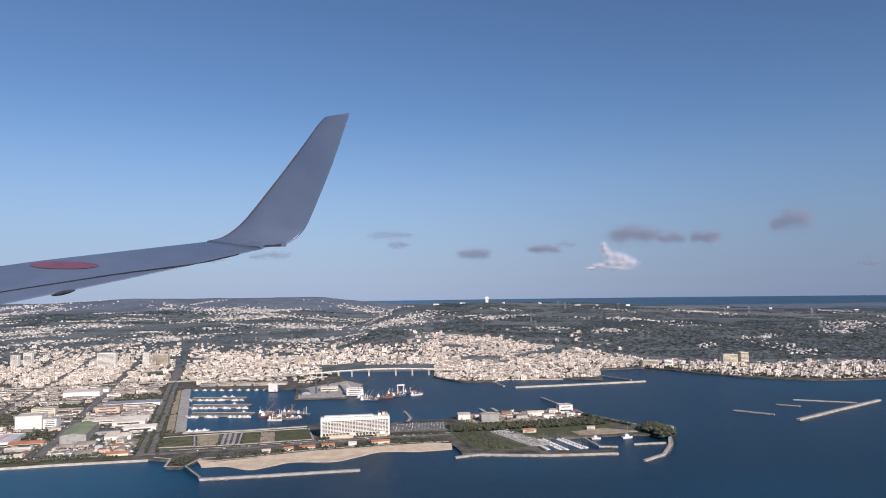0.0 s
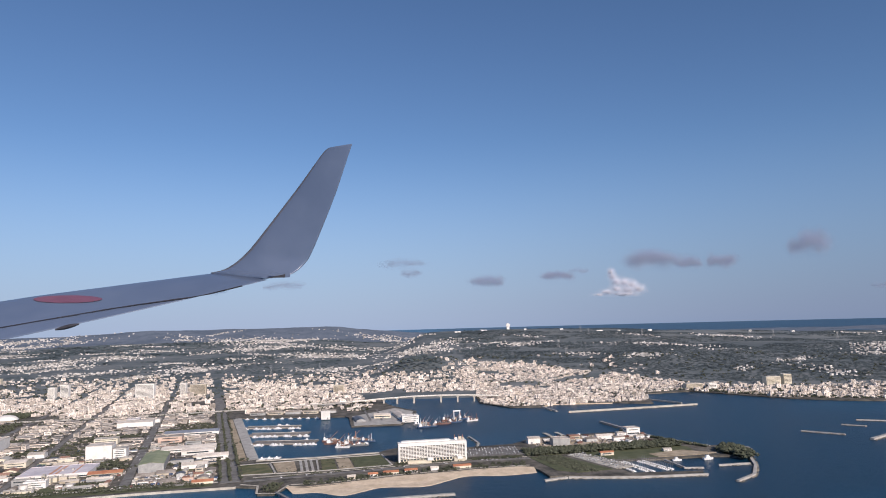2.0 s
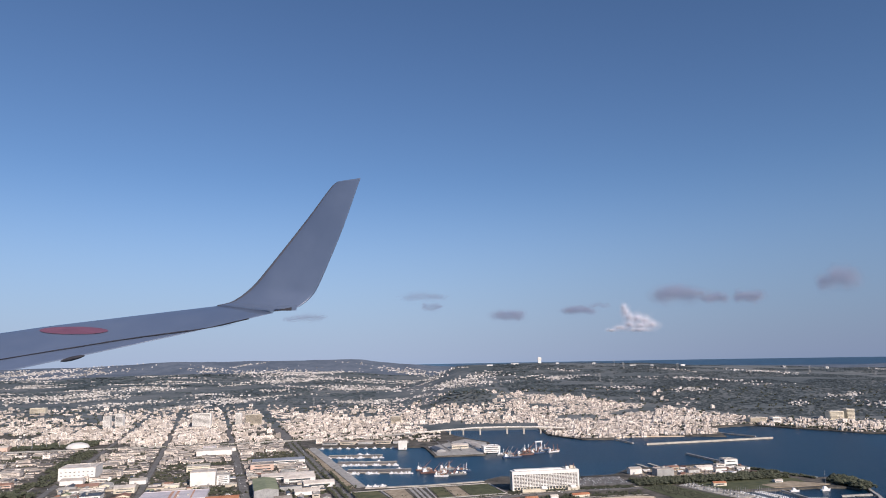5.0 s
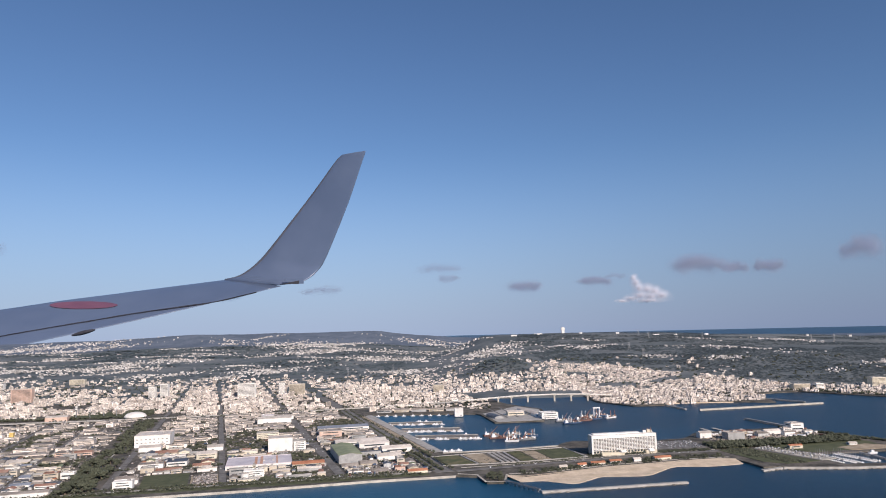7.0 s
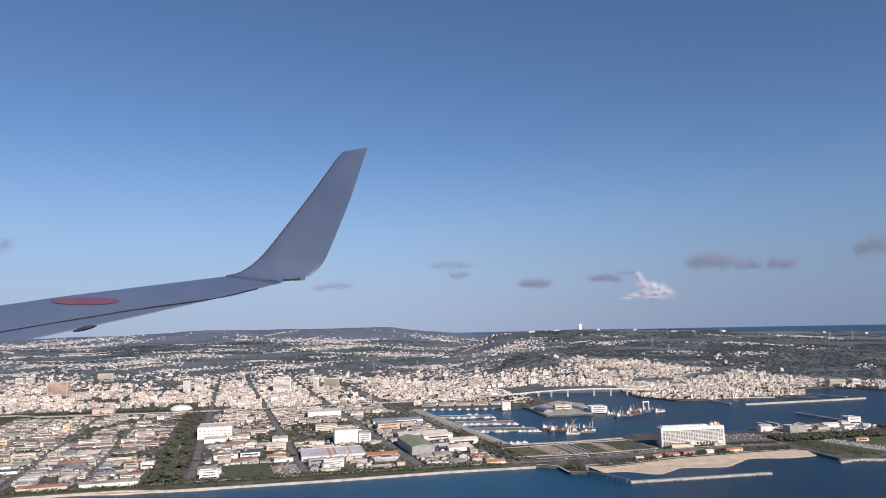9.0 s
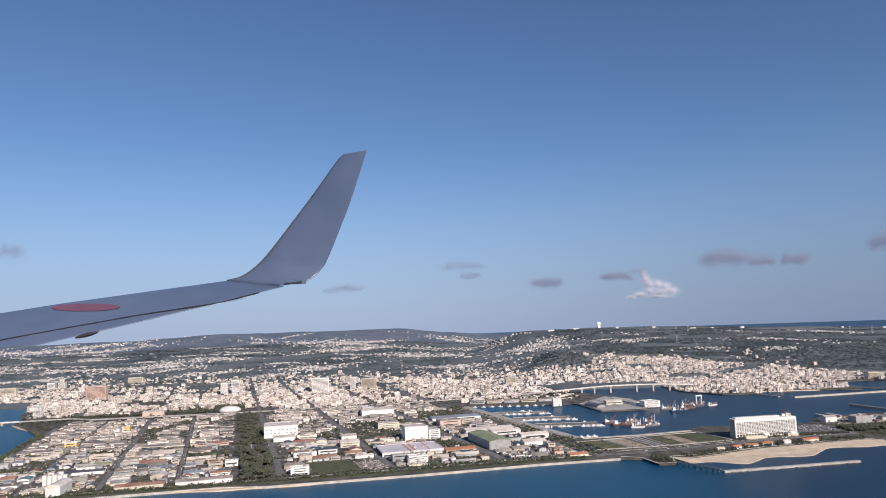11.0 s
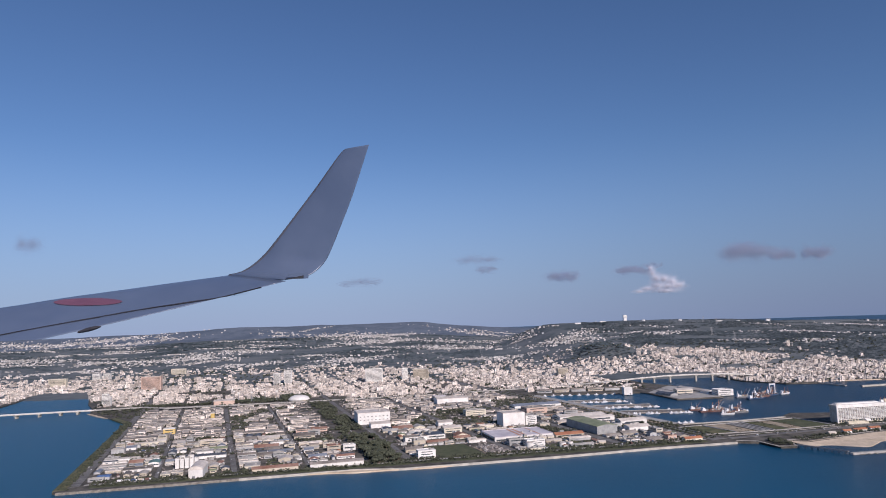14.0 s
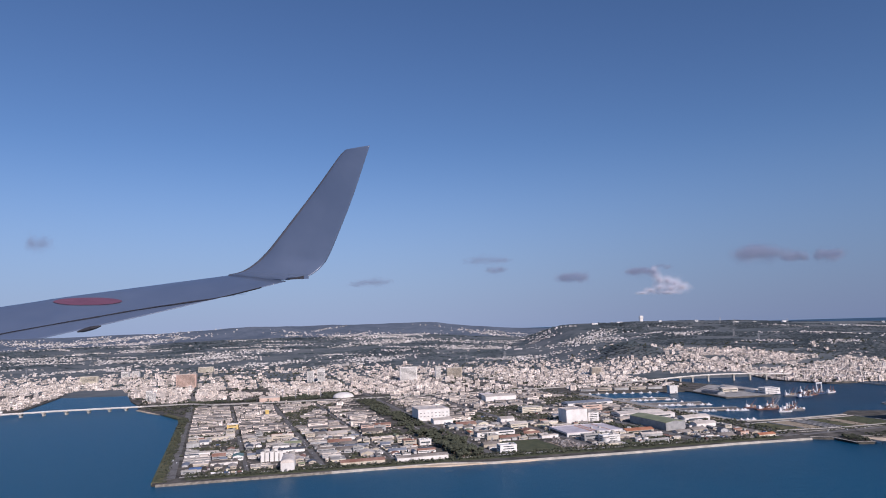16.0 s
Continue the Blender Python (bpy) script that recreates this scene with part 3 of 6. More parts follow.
landmark("warehouse", -70.4, 133.4, 4.4, 12.8, 1.5, wall="grey", roof="roof_green", label="big grey panelled warehouse with a faded green roof", category="warehouse", turn=UP * 0.9, rise=0.35)
mall = landmark("shopping_hall", -85.9, 128.4, 11.8, 8.6, 0.7, wall="white", roof="roof_mall", form="flat", label="wide low shopping hall with a pale striped roof", category="shop")
for u, w in ((-0.6, 0.5), (0.4, 0.5), (3.2, 0.3)):
    s = Shape()
    s.box(u, 0, 0.73, w, 8.0, 0.03)
    s.done("roof_band", M["roof_orange"], mall, "faded orange band across the roof")
# solid dark strips stand in for the shade under the open arcade
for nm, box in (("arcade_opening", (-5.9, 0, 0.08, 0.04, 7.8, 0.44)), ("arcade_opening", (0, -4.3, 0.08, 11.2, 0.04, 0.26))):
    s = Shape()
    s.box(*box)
    s.done(nm, M["glass"], mall, "dark strip painted as arcade shade below the roof")
landmark("shop", -76.3, 126.4, 5.8, 2.2, 0.5, wall="beige", roof="roof_red", label="long low shop with an orange-red roof", category="shop", rise=0.3)
landmark("cold_store", -85.7, 143.2, 4.9, 4.2, 2.7, wall="white", roof="roof_white", form="flat", rows=0, label="tall windowless white cold store block", category="warehouse")
landmark("office_block", -81.8, 143.8, 2.5, 3.2, 1.9, wall="white", roof="concrete", form="flat", rows=5, label="white five-storey office beside the cold store", category="office")
factory = landmark("factory", -117.1, 154.4, 7.4, 7.0, 2.5, wall="white", roof="roof_white", form="flat", rows=0, label="broad white factory with two rows of small windows", category="factory")
for k in range(16):
    s = Shape()
    s.box(-3.1 + (k % 8) * 0.88, -3.5, 0.9 + 0.75 * (k // 8), 0.34, 0.03, 0.16)
    s.done("window", M["house_win"], factory.children[0])
landmark("packing_hall", -114.4, 146.2, 4.4, 2.6, 0.9, wall="white", roof="roof_white", label="white hall in front of the factory", category="factory")
landmark("pink_store", -78.5, 161.4, 5.2, 4.0, 1.3, wall="pink", roof="roof_grey", form="flat", rows=2, label="salmon-pink two-storey store with a flat roof", category="warehouse")
landmark("office_block", -93.0, 160.5, 5.0, 2.6, 1.3, wall="cream", roof="concrete", form="flat", rows=3, label="pale yellow three-storey block beside the road", category="office")
landmark("boat_hall", -138.5, 102.3, 2.1, 5.0, 1.3, wall="white", roof="roof_white", form="vault", rise=0.55, label="white hall with a rounded vaulted roof", category="hall", turn=0.18)
landmark("white_store", -61.8, 131.0, 4.6, 2.4, 0.7, wall="white", roof="roof_white", label="white store hall near the boulevard", category="warehouse")
landmark("depot", -61.0, 138.6, 6.0, 2.6, 0.9, wall="white", roof="roof_white", label="long white depot with a dark band of windows", category="warehouse")
landmark("depot", -77.0, 171.0, 12.5, 4.0, 0.8, wall="white", roof="roof_blue", label="very long white depot with a blue-grey roof", category="warehouse")
landmark("hall", -98.6, 188.0, 9.0, 4.0, 1.3, wall="white", roof="roof_white", rows=0, label="large white hall with a pale roof", category="hall")
landmark("long_hall", -69.8, 149.8, 11.0, 4.2, 0.7, wall="white", roof="roof_white", label="long white hall with several pale roof bays", category="hall", rise=0.3)
landmark("long_hall", -66.4, 145.6, 6.4, 3.2, 0.8, wall="white", roof="roof_white", label="white hall with a dark window band", category="hall", rise=0.25)
landmark("long_hall", -117.4, 106.4, 8.6, 1.9, 0.6, wall="white", roof="roof_grey", label="long white shore hall with a grey roof", category="hall", rise=0.2)
landmark("long_hall", -143.2, 116.6, 8.4, 1.6, 0.5, wall="white", roof="roof_dark", label="long low hall with a dark roof", category="hall", rise=0.2)
landmark("red_hall", -127.0, 104.6, 7.2, 1.8, 0.45, wall="beige", roof="roof_rust", label="low beige hall with a brown-red roof", category="hall", rise=0.25)
landmark("shore_house", -103.0, 110.4, 3.0, 1.8, 1.2, wall="white", roof="white", form="flat", rows=3, label="white three-storey house by the shore", category="house")
landmark("shore_office", -83.8, 117.6, 3.4, 1.8, 1.1, wall="white", roof="white", form="flat", rows=3, label="white office building near the seawall", category="office")
landmark("salmon_store", -130.6, 141.6, 2.8, 2.4, 0.9, wall="pink", roof="roof_grey", form="flat", rows=2, label="salmon-pink two-storey store beside the park", category="store")
landmark("red_hall", -127.4, 143.6, 3.4, 1.8, 0.6, wall="pink", roof="roof_rust", label="low salmon hall with a brown-red roof", category="hall", rise=0.25)
landmark("solar_store", -102.0, 130.0, 3.6, 3.4, 0.8, wall="white", roof="roof_dark", form="flat", rows=1, label="white store under a dark solar roof", category="store")
landmark("cream_office", -98.6, 136.2, 3.8, 2.6, 1.0, wall="cream", roof="roof_white", form="gable", rows=2, label="cream two-storey office with a pale roof", category="office", rise=0.3)
landmark("ochre_store", -161.4, 147.0, 2.4, 1.8, 1.1, wall="yellow", roof="white", form="flat", rows=2, label="ochre-yellow three-storey store among the works", category="store")
landmark("ochre_tower", -159.6, 169.6, 0.9, 1.0, 1.5, wall="yellow", roof="white", form="flat", rows=0, label="slim ochre-yellow tower of a works", category="tower")
landmark("teal_hall", -149.2, 111.2, 1.7, 2.4, 0.7, wall="white", roof="roof_teal", label="small hall with a faded teal roof", category="hall", rise=0.2)
landmark("blue_shed", -153.2, 102.0, 1.8, 1.6, 0.45, wall="grey", roof="roof_cobalt", label="low shed with a bright blue roof", category="shed", rise=0.12)
landmark("works_tower", -120.2, 119.8, 2.4, 1.6, 1.0, wall="beige", roof="roof_rust", form="flat", rows=2, label="brown-topped works block by the park", category="works")
landmark("white_cube", -117.4, 120.0, 2.2, 1.6, 0.9, wall="white", roof="white", form="flat", rows=1, label="white cubic store by the park", category="store")
landmark("lilac_block", -102.0, 194.0, 3.4, 3.0, 1.3, wall="grey", roof="roof_mall", form="flat", rows=0, label="windowless lilac-grey block near the highway", category="warehouse")
landmark("white_block", -97.4, 195.2, 4.6, 2.6, 0.9, wall="white", roof="roof_white", form="flat", rows=1, label="long white block near the highway", category="warehouse")
landmark("white_hall", -100.2, 145.6, 3.2, 2.6, 0.8, wall="white", roof="roof_white", label="white hall with a wide gable", category="hall", rise=0.34)
landmark("pink_house", -58.8, 119.6, 1.8, 1.2, 0.7, wall="pink", roof="roof_rust", form="flat", rows=1, label="small salmon house near the boulevard", category="house")
landmark("red_shed", -55.6, 117.6, 3.4, 1.2, 0.4, wall="cream", roof="roof_red", label="low cream shed with a red roof", category="shed", rise=0.25)
for k in range(5):
    landmark("silo", -144.2 + k * 0.75, 108.2 + k * 0.15, 0.6, 0.6, 1.5 - 0.1 * (k % 2), wall="white", roof="white", form="flat", rows=0, group="pale silos of a works", label="tall pale silo block on a works yard", category="silo")
landmark("ice_house", -47.8, 192.4, 2.4, 1.8, 2.0, wall="white", roof="white", form="flat", rows=0, turn=0.1, label="plain white cubic ice house on the quay", category="ice house")
for i in range(5):
    landmark("quay_shed", -70 + i * 5.2, 204.5 + i * 0.2, 4.4, 1.6, 0.7, wall="beige" if i % 2 else "grey", roof="roof_grey", turn=0.02, group="sheds along the fishing quay", label="long low fish shed on the quay")


landmark("sports_hall", -167.8, 203.6, 6.0, 3.6, 1.2, wall="pink", roof="roof_white", label="broad pinkish gabled hall beyond the highway", category="hall", rise=0.34)
take(-142, 182, 7.4, 6.4)
for a0, a1, b0, b1 in ((-70.6, -61.4, 29, 33), (-24, -18.4, 22, 29), (-33, -19, 60, 64), (-52, -46, 62, 66), (-49.8, -42.2, 4.2, 15.5), (-41.8, -37.4, 4.4, 12.5)):
    TAKEN.append(((a0 + a1) / 2, (b0 + b1) / 2, (a1 - a0) / 2, (b1 - b0) / 2))


def free(a, b, w, d):
    return all(abs(a - p) > w / 2 + hw_ or abs(b - q) > d / 2 + hd for p, q, hw_, hd in TAKEN)


def blocked(a, b, w):
    for ra, rw, far in ROAD_A.values():
        if abs(a - ra - (b * PARK_SKEW if ra == -55.2 else 0)) < (rw + w) / 2 + 0.1:
            return True
    return -62.6 < a - b * PARK_SKEW + w / 2 and a - b * PARK_SKEW - w / 2 < -54.4 and b < 98 or -66 < a < -56 and 103 < b < 126


def house_into(s, x, y, z, w, d, h, turn):
    s.box(x, y, z - 0.5, w, d, h + 0.5, turn)
    c, k = math.cos(turn), math.sin(turn)
    n = max(1, int(h / 0.3))
    for i in range(n):
        zz = z + 0.12 + i * (h / n)
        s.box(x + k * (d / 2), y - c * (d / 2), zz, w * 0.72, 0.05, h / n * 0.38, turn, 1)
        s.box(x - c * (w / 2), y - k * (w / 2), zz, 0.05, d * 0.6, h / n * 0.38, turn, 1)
    if h > 0.5:
        s.box(x + c * w * 0.2, y + k * w * 0.2, z + h, w * 0.35, d * 0.35, 0.16, turn)


# workshops and halls between the seawall and the highway
SPOTS = []
for col in ((-105.2, -95.4), (-94.6, -83.8), (-82.6, -71.8), (-71.0, -59.8), (-54.4, -37.4), (-35.8, -18.2), (-16.2, -1.9)):
    b = 5.2
    while b < 101:
        dep = rng.choice((1.3, 1.7, 2.2, 2.8, 3.4)) * (1.0 if b < 70 else 0.8)
        a = col[0] + 0.2
        while a < col[1] - 1.2:
            wid = min(rng.choice((0.9, 1.2, 1.6, 2.0, 2.6, 3.4, 4.6)) * (1.0 if b < 60 else 0.8), col[1] - a)
            cut = rng.uniform(0.55, 0.95)
            SPOTS.append((a + wid / 2, b + dep / 2 + rng.uniform(-0.35, 0.35), wid - rng.uniform(0.15, 0.4), dep * cut - 0.15))
            a += wid + (rng.uniform(0.3, 1.6) if rng.random() < 0.3 else 0.0)
        b += dep + rng.choice((0.1, 0.2, 0.7))
GREEN = []
made, back_works, back_roofs = 0, Shape(), Shape()
SPOTS.sort(key=lambda q: q[1])
for a, b, w, d in SPOTS:
    if w < 0.5 or d < 0.5 or blocked(a, b, w) or not free(a, b, w, d):
        continue
    x, y = town(a, b)
    wild = noise.noise((x * 0.06, y * 0.06, 1.5))
    if wild > 0.30 or rng.random() < 0.09:
        GREEN.append((x, y, w, d))
        continue
    h = rng.choice((0.2, 0.26, 0.32, 0.4, 0.48)) if rng.random() < 0.88 else rng.uniform(0.7, 1.1)
    form = "flat" if h > 0.75 or rng.random() < 0.3 else "gable"
    wall, roof = rng.choice(WALLS), rng.choice(ROOFS)
    if rng.random() < 0.04:
        roof = rng.choice(("roof_red", "roof_green", "roof_dark"))
    if form == "flat":
        roof = rng.choice(("concrete", "concrete", "roof_grey", "roof_white"))
    if made >= 285:
        t = GRID + 0.06 + rng.uniform(-0.03, 0.03)
        house_into(back_works, x, y, LAND, w, d, h, t)
        back_roofs.box(x, y, LAND + h, w + 0.1, d + 0.1, 0.07, t)
        continue
    works("workshop" if w * d < 5 else "factory_hall", a, b, w, d, h, wall, roof, form, GRID + 0.06 + rng.uniform(-0.06, 0.06), rows=max(1, int(h / 0.4)), category="workshop",
          group="workshops of the harbour district")
    made += 1
tagged(back_works.done("rear_workshops", [M["house"], M["house_win"]]), "rows of pale workshops towards the highway", "workshops", kind="stuff")
tagged(back_roofs.done("workshop_roofs", M["roofs_mixed"]), "flat grey and pale roofs of the rear workshops", "roofs", kind="stuff")


# stacked goods, scrap and small lean-tos on the yards
goods = Shape()
for i in range(4200):
    a, b = (rng.uniform(-15.8, -2.4), rng.uniform(4.2, 14)) if i < 500 else (rng.uniform(-105, -3.8), rng.uniform(4.0, 100))
    if i >= 500 and blocked(a, b, 0.1):
        continue
    if -50 < a < -42 and 4 < b < 15.6:
        continue
    x, y = town(a, b)
    goods.box(x, y, LAND - 0.02, rng.uniform(0.12, 0.55), rng.uniform(0.12, 0.4), rng.uniform(0.08, 0.28), rng.uniform(0, 1.5))
for i in range(700):                               # the shipyard's scrap and the shore yard's crates
    if i < 480:
        x, y = rng.uniform(4, 29), rng.uniform(142.5, 154.5)
        if y > 150 + (x - 4) * 0.2:
            continue
    else:
        x, y = town(rng.uniform(-41.4, -37.6), rng.uniform(4.8, 12.2))
    goods.box(x, y, LAND, rng.uniform(0.15, 0.7), rng.uniform(0.12, 0.4), rng.uniform(0.08, 0.3), rng.uniform(0, 1.5))
tagged(goods.done("yard_goods", M["clutter"]), "stacked goods, scrap and lean-tos on the yards", "yard goods", kind="stuff")


# ---- dense town: houses ----
def in_water(x, y):
    """The harbour, the lagoon and the open sea east of the town."""
    if y < 252 and -42 < x < -4.0:
        return True
    if y < 262 and steps(y, (187, -248), (196, -242), (234, -252), (256, -259)) < x < steps(y, (165, -180), (178, -189), (192, -202), (203, -207), (217.6, -216), (249, -232), (263, -243)):
        return True
    if x > -4 and y < steps(x, (-4, 224), (0, 216), (5, 208.5), (14, 209), (48, 214), (53, 236), (69, 240), (90, 213), (112, 202), (128, 203), (320, 186)):
        return True
    return x < -240 and y < steps(x, (-900, 155), (-300, 176), (-246, 191))


town_mass, near_count = Shape(), 0
near_houses = []
for gx in range(-330, 230):
    for gy in range(118, 220):
        x, y = gx * 1.35, gy * 1.6
        if in_water(x, y):
            continue
        if x < -8:
            a, b = to_town(x, y)
            if (b < 106.5 and x > -186 and not (a > 3 and y > 207 and rng.random() < 0.55)) or (y < 208 and x > -215) or blocked(a, b, 0.8):
                continue
            dens = steps(y, (200, 0.85), (262, 0.82), (290, 0.55), (330, 0.2), (350, 0.06)) * steps(x, (-440, 0.3), (-270, 0.75), (-235, 0.85), (-200, 0.9))
        else:
            dens = steps(x, (-12, 0.85), (72, 0.85), (100, 0.6), (160, 0.5), (300, 0.5)) * steps(y, (215, 1.0), (300, 0.9), (326, 0.45), (345, 0.06))
            if x > 74:
                dens *= steps(y, (225, 1.0), (246, 0.5), (256, 0.06), (300, 0.02))
        if x > -14 and y > steps(x, (-14, 330), (20, 318), (50, 286), (75, 262), (100, 250), (300, 235)):
            dens *= 0.06
        if knoll(x, y) > 1.2:
            continue
        wild = noise.noise((x * 0.035, y * 0.05, 9.0)) + 0.5 * noise.noise((x * 0.11, y * 0.13, 2.0))
        if wild > (0.27 if x < -8 else 0.36) or rng.random() > dens:
            continue
        near_houses.append((gx, gy))
near_houses = sorted(set(near_houses), key=lambda p: p[1])
for gx, gy in near_houses:
    x, y = gx * 1.35 + rng.uniform(-0.35, 0.35), gy * 1.6 + rng.uniform(-0.45, 0.45)
    z = ground(x, y)
    h = rng.choice((0.28, 0.32, 0.4, 0.5, 0.6))
    w, d = rng.uniform(0.65, 1.3), rng.uniform(0.6, 1.1)
    if rng.random() < 0.08:
        h, w = rng.uniform(0.8, 1.5), rng.uniform(1.1, 2.0)
    if y < 232 and near_count < 240 and x < 0 and noise.noise((x, y, 0)) > -0.4:
        works("town_house", 0, 0, w, d, h, rng.choice(("white", "cream", "white", "beige")), "concrete", "flat", GRID + rng.uniform(-0.1, 0.1), xy=(x, y), rows=max(1, int(h / 0.33)),
              category="house", group="houses beside the highway", z=z)
        near_count += 1
    else:
        if x > -8:
            for side in (-0.34, 0.34):
                px, py = x + side + rng.uniform(-0.08, 0.08), y + rng.uniform(-0.4, 0.4)
                house_into(town_mass, px, py, ground(px, py), w * rng.uniform(0.5, 0.75), d * rng.uniform(0.6, 0.85), h * rng.uniform(0.7, 1.1), GRID + rng.uniform(-0.4, 0.4))
        else:
            house_into(town_mass, x, y, z, w, d, h, GRID + rng.uniform(-0.25, 0.25))
for i in range(90):
    x, y = rng.uniform(-76, -38), rng.uniform(208, 236)
    if y > 212 + (x + 82) * 0.75:
        continue
    house_into(town_mass, x, y, LAND, rng.uniform(0.8, 2.6), rng.uniform(0.7, 1.2), rng.uniform(0.25, 0.5), GRID + rng.uniform(-0.1, 0.1))
tagged(town_mass.done("town_houses", [M["house"], M["house_win"]]), "dense mass of pale concrete town houses", "houses", kind="stuff")


def village(s, r, cx, cy, sx, sy, count):
    lean = r.uniform(-0.9, 0.9)
    for j in range(count):
        x, y = r.gauss(cx, sx * 0.55), r.gauss(cy, sy * 0.55)
        y += (x - cx) * lean + 3 * noise.noise((x * 0.1, y * 0.1, 1.0))
        if y < 262 or terrain(x, y) < 0.4:
            continue
        k = r.uniform(0.42, 0.8) * (1 + (y - 260) / 1100)
        s.box(x, y, terrain(x, y) - 0.5, k * r.uniform(0.8, 1.7), k, 0.6 + k * r.uniform(0.4, 0.8), r.uniform(-0.5, 0.5))


def village_field(name, places, count, xr, yr, seed, label, size=60):
    r, s = random.Random(seed), Shape()
    for cx, cy, sx, sy in places:
        village(s, r, cx, cy, sx, sy, int(12 + sx * sy * 0.5))
    for i in range(count):
        cx, cy = r.uniform(*xr), r.uniform(*yr)
        if not in_water(cx, cy):
            village(s, r, cx, cy, r.uniform(6, 24), r.uniform(3, 9), r.randint(10, size))
    tagged(s.done(name, M["village"]), label, "houses", kind="stuff")


village_field("hillside_villages", [(-87, 470, 22, 18), (-156, 621, 26, 18), (-77, 648, 30, 12), (-16, 428, 16, 14), (-70, 378, 26, 12), (-155, 387, 20, 16), (-261, 433, 22, 14), (-245, 486, 22, 16),
                                    (-186, 621, 40, 26), (-81, 369, 18, 12), (-30, 402, 24, 12), (-111, 483, 26, 16), (-166, 353, 18, 12), (-312, 427, 30, 14)], 60, (-480, -20), (340, 560), 5,
              "scattered pale houses on the inland hills")
village_field("far_suburbs", [(-440, 666, 50, 16), (-403, 641, 44, 14), (-155, 551, 40, 20), (-522, 668, 44, 14), (-316, 363, 24, 14), (-404, 473, 26, 24), (-276, 421, 20, 16), (-212, 376, 18, 16)],
              55, (-700, 0), (520, 690), 6, "far pale suburbs below the ridge")
village_field("ridge_villages", [(109, 392, 20, 12), (172, 452, 18, 14), (81, 328, 14, 9), (143, 310, 15, 5), (219, 368, 20, 18), (141, 274, 8, 22), (28, 404, 14, 12), (54, 345, 9, 8), (275, 479, 9, 10),
                                 (110, 287, 5, 4), (240, 280, 24, 10), (190, 330, 10, 8)], 14, (0, 420), (330, 490), 7, "scattered pale houses on the wooded slope", 26)


# ---- apartment blocks that stand over the town ----
def tower_block(x, y, w, d, h, wall, label, floors, turn=0.15):
    e = works("apartment_tower", 0, 0, w, d, h, wall, "concrete", "flat", turn, xy=(x, y), rows=1, label=label, category="apartment block", group="tall apartment blocks", z=ground(x, y))
    for i in range(floors):
        s = Shape()
        s.box(0, -d / 2 - 0.12, h * (i + 0.9) / (floors + 0.6), w * 0.96, 0.26, h / floors * 0.35)
        s.done("balcony", M[wall], e)
        s = Shape()
        s.box(0, -d / 2 - 0.02, h * (i + 0.45) / (floors + 0.6), w * 0.9, 0.05, h / floors * 0.36)
        s.done("window_band", M["house_win"], e)
    return e


tower_block(-128.5, 262, 6.6, 2.6, 5.4, "white", "tall white fourteen-storey apartment block", 12)
tower_block(-110.5, 268, 6.0, 2.6, 4.2, "beige", "beige apartment slab above the town", 10)
tower_block(-117.0, 270, 2.2, 2.4, 4.6, "white", "slender white apartment tower", 11)
tower_block(-164.5, 272, 3.0, 2.4, 5.0, "white", "white apartment tower by the park road", 11)
tower_block(-168.5, 270, 2.6, 2.4, 4.2, "white", "lower white apartment tower by the park road", 10)
tower_block(-216, 263, 7.4, 2.6, 5.2, "pink", "salmon-orange apartment slab near the lagoon", 12)
tower_block(-269, 291, 7.0, 2.4, 3.4, "cream", "cream apartment slab behind the lagoon", 8)
tower_block(-266.5, 319, 3.4, 2.4, 2.8, "white", "white twin apartment block on the hill foot", 7)
tower_block(-261, 318, 3.0, 2.4, 2.8, "white", "white twin apartment block on the hill foot", 7)
tower_block(-233, 333, 7.0, 2.6, 2.6, "cream", "broad cream school building on a rise", 5)
tower_block(-257, 205, 5.2, 2.4, 4.4, "beige", "beige apartment block by the lagoon bridge", 10)
tower_block(-208.5, 212, 1.7, 1.6, 3.6, "white", "white narrow apartment tower on the lagoon shore", 9)
tower_block(-206.6, 210, 1.7, 1.6, 3.0, "white", "white narrow apartment tower on the lagoon shore", 8)
tower_block(102, 246, 5.5, 2.4, 2.8, "cream", "cream seaside hotel below the slope", 6)
tower_block(107.5, 247, 3.0, 2.4, 3.4, "cream", "taller wing of the cream seaside hotel", 7)
tower_block(72, 241, 6.0, 2.4, 1.8, "beige", "beige hall by the far harbour", 4)
tower_block(78, 240, 3.0, 2.0, 2.0, "white", "white block by the far harbour", 4)
tower_block(-55, 262, 4.0, 2.2, 3.0, "beige", "beige apartment block behind the bridge", 7)

# ---- the arena with its white dome ----
arena = thing("arena", at(-145.5, 206.0, LAND), "round white domed arena at the end of the park", "arena")
s = Shape()
ringn = 32
for j in range(7):
    q = j / 7 * math.pi / 2
    for i in range(ringn):
        p = 2 * math.pi * i / ringn
        s.v.append((3.2 * math.cos(q) * math.cos(p), 2.8 * math.cos(q) * math.sin(p), 0.5 + 1.35 * math.sin(q)))
s.v.append((0, 0, 1.85))
s.f = [(j * ringn + i, j * ringn + (i + 1) % ringn, (j + 1) * ringn + (i + 1) % ringn, (j + 1) * ringn + i) for j in range(6) for i in range(ringn)]
s.f += [(6 * ringn + i, 6 * ringn + (i + 1) % ringn, 7 * ringn) for i in range(ringn)]
s.done("dome", M["white"], arena, smooth=True)
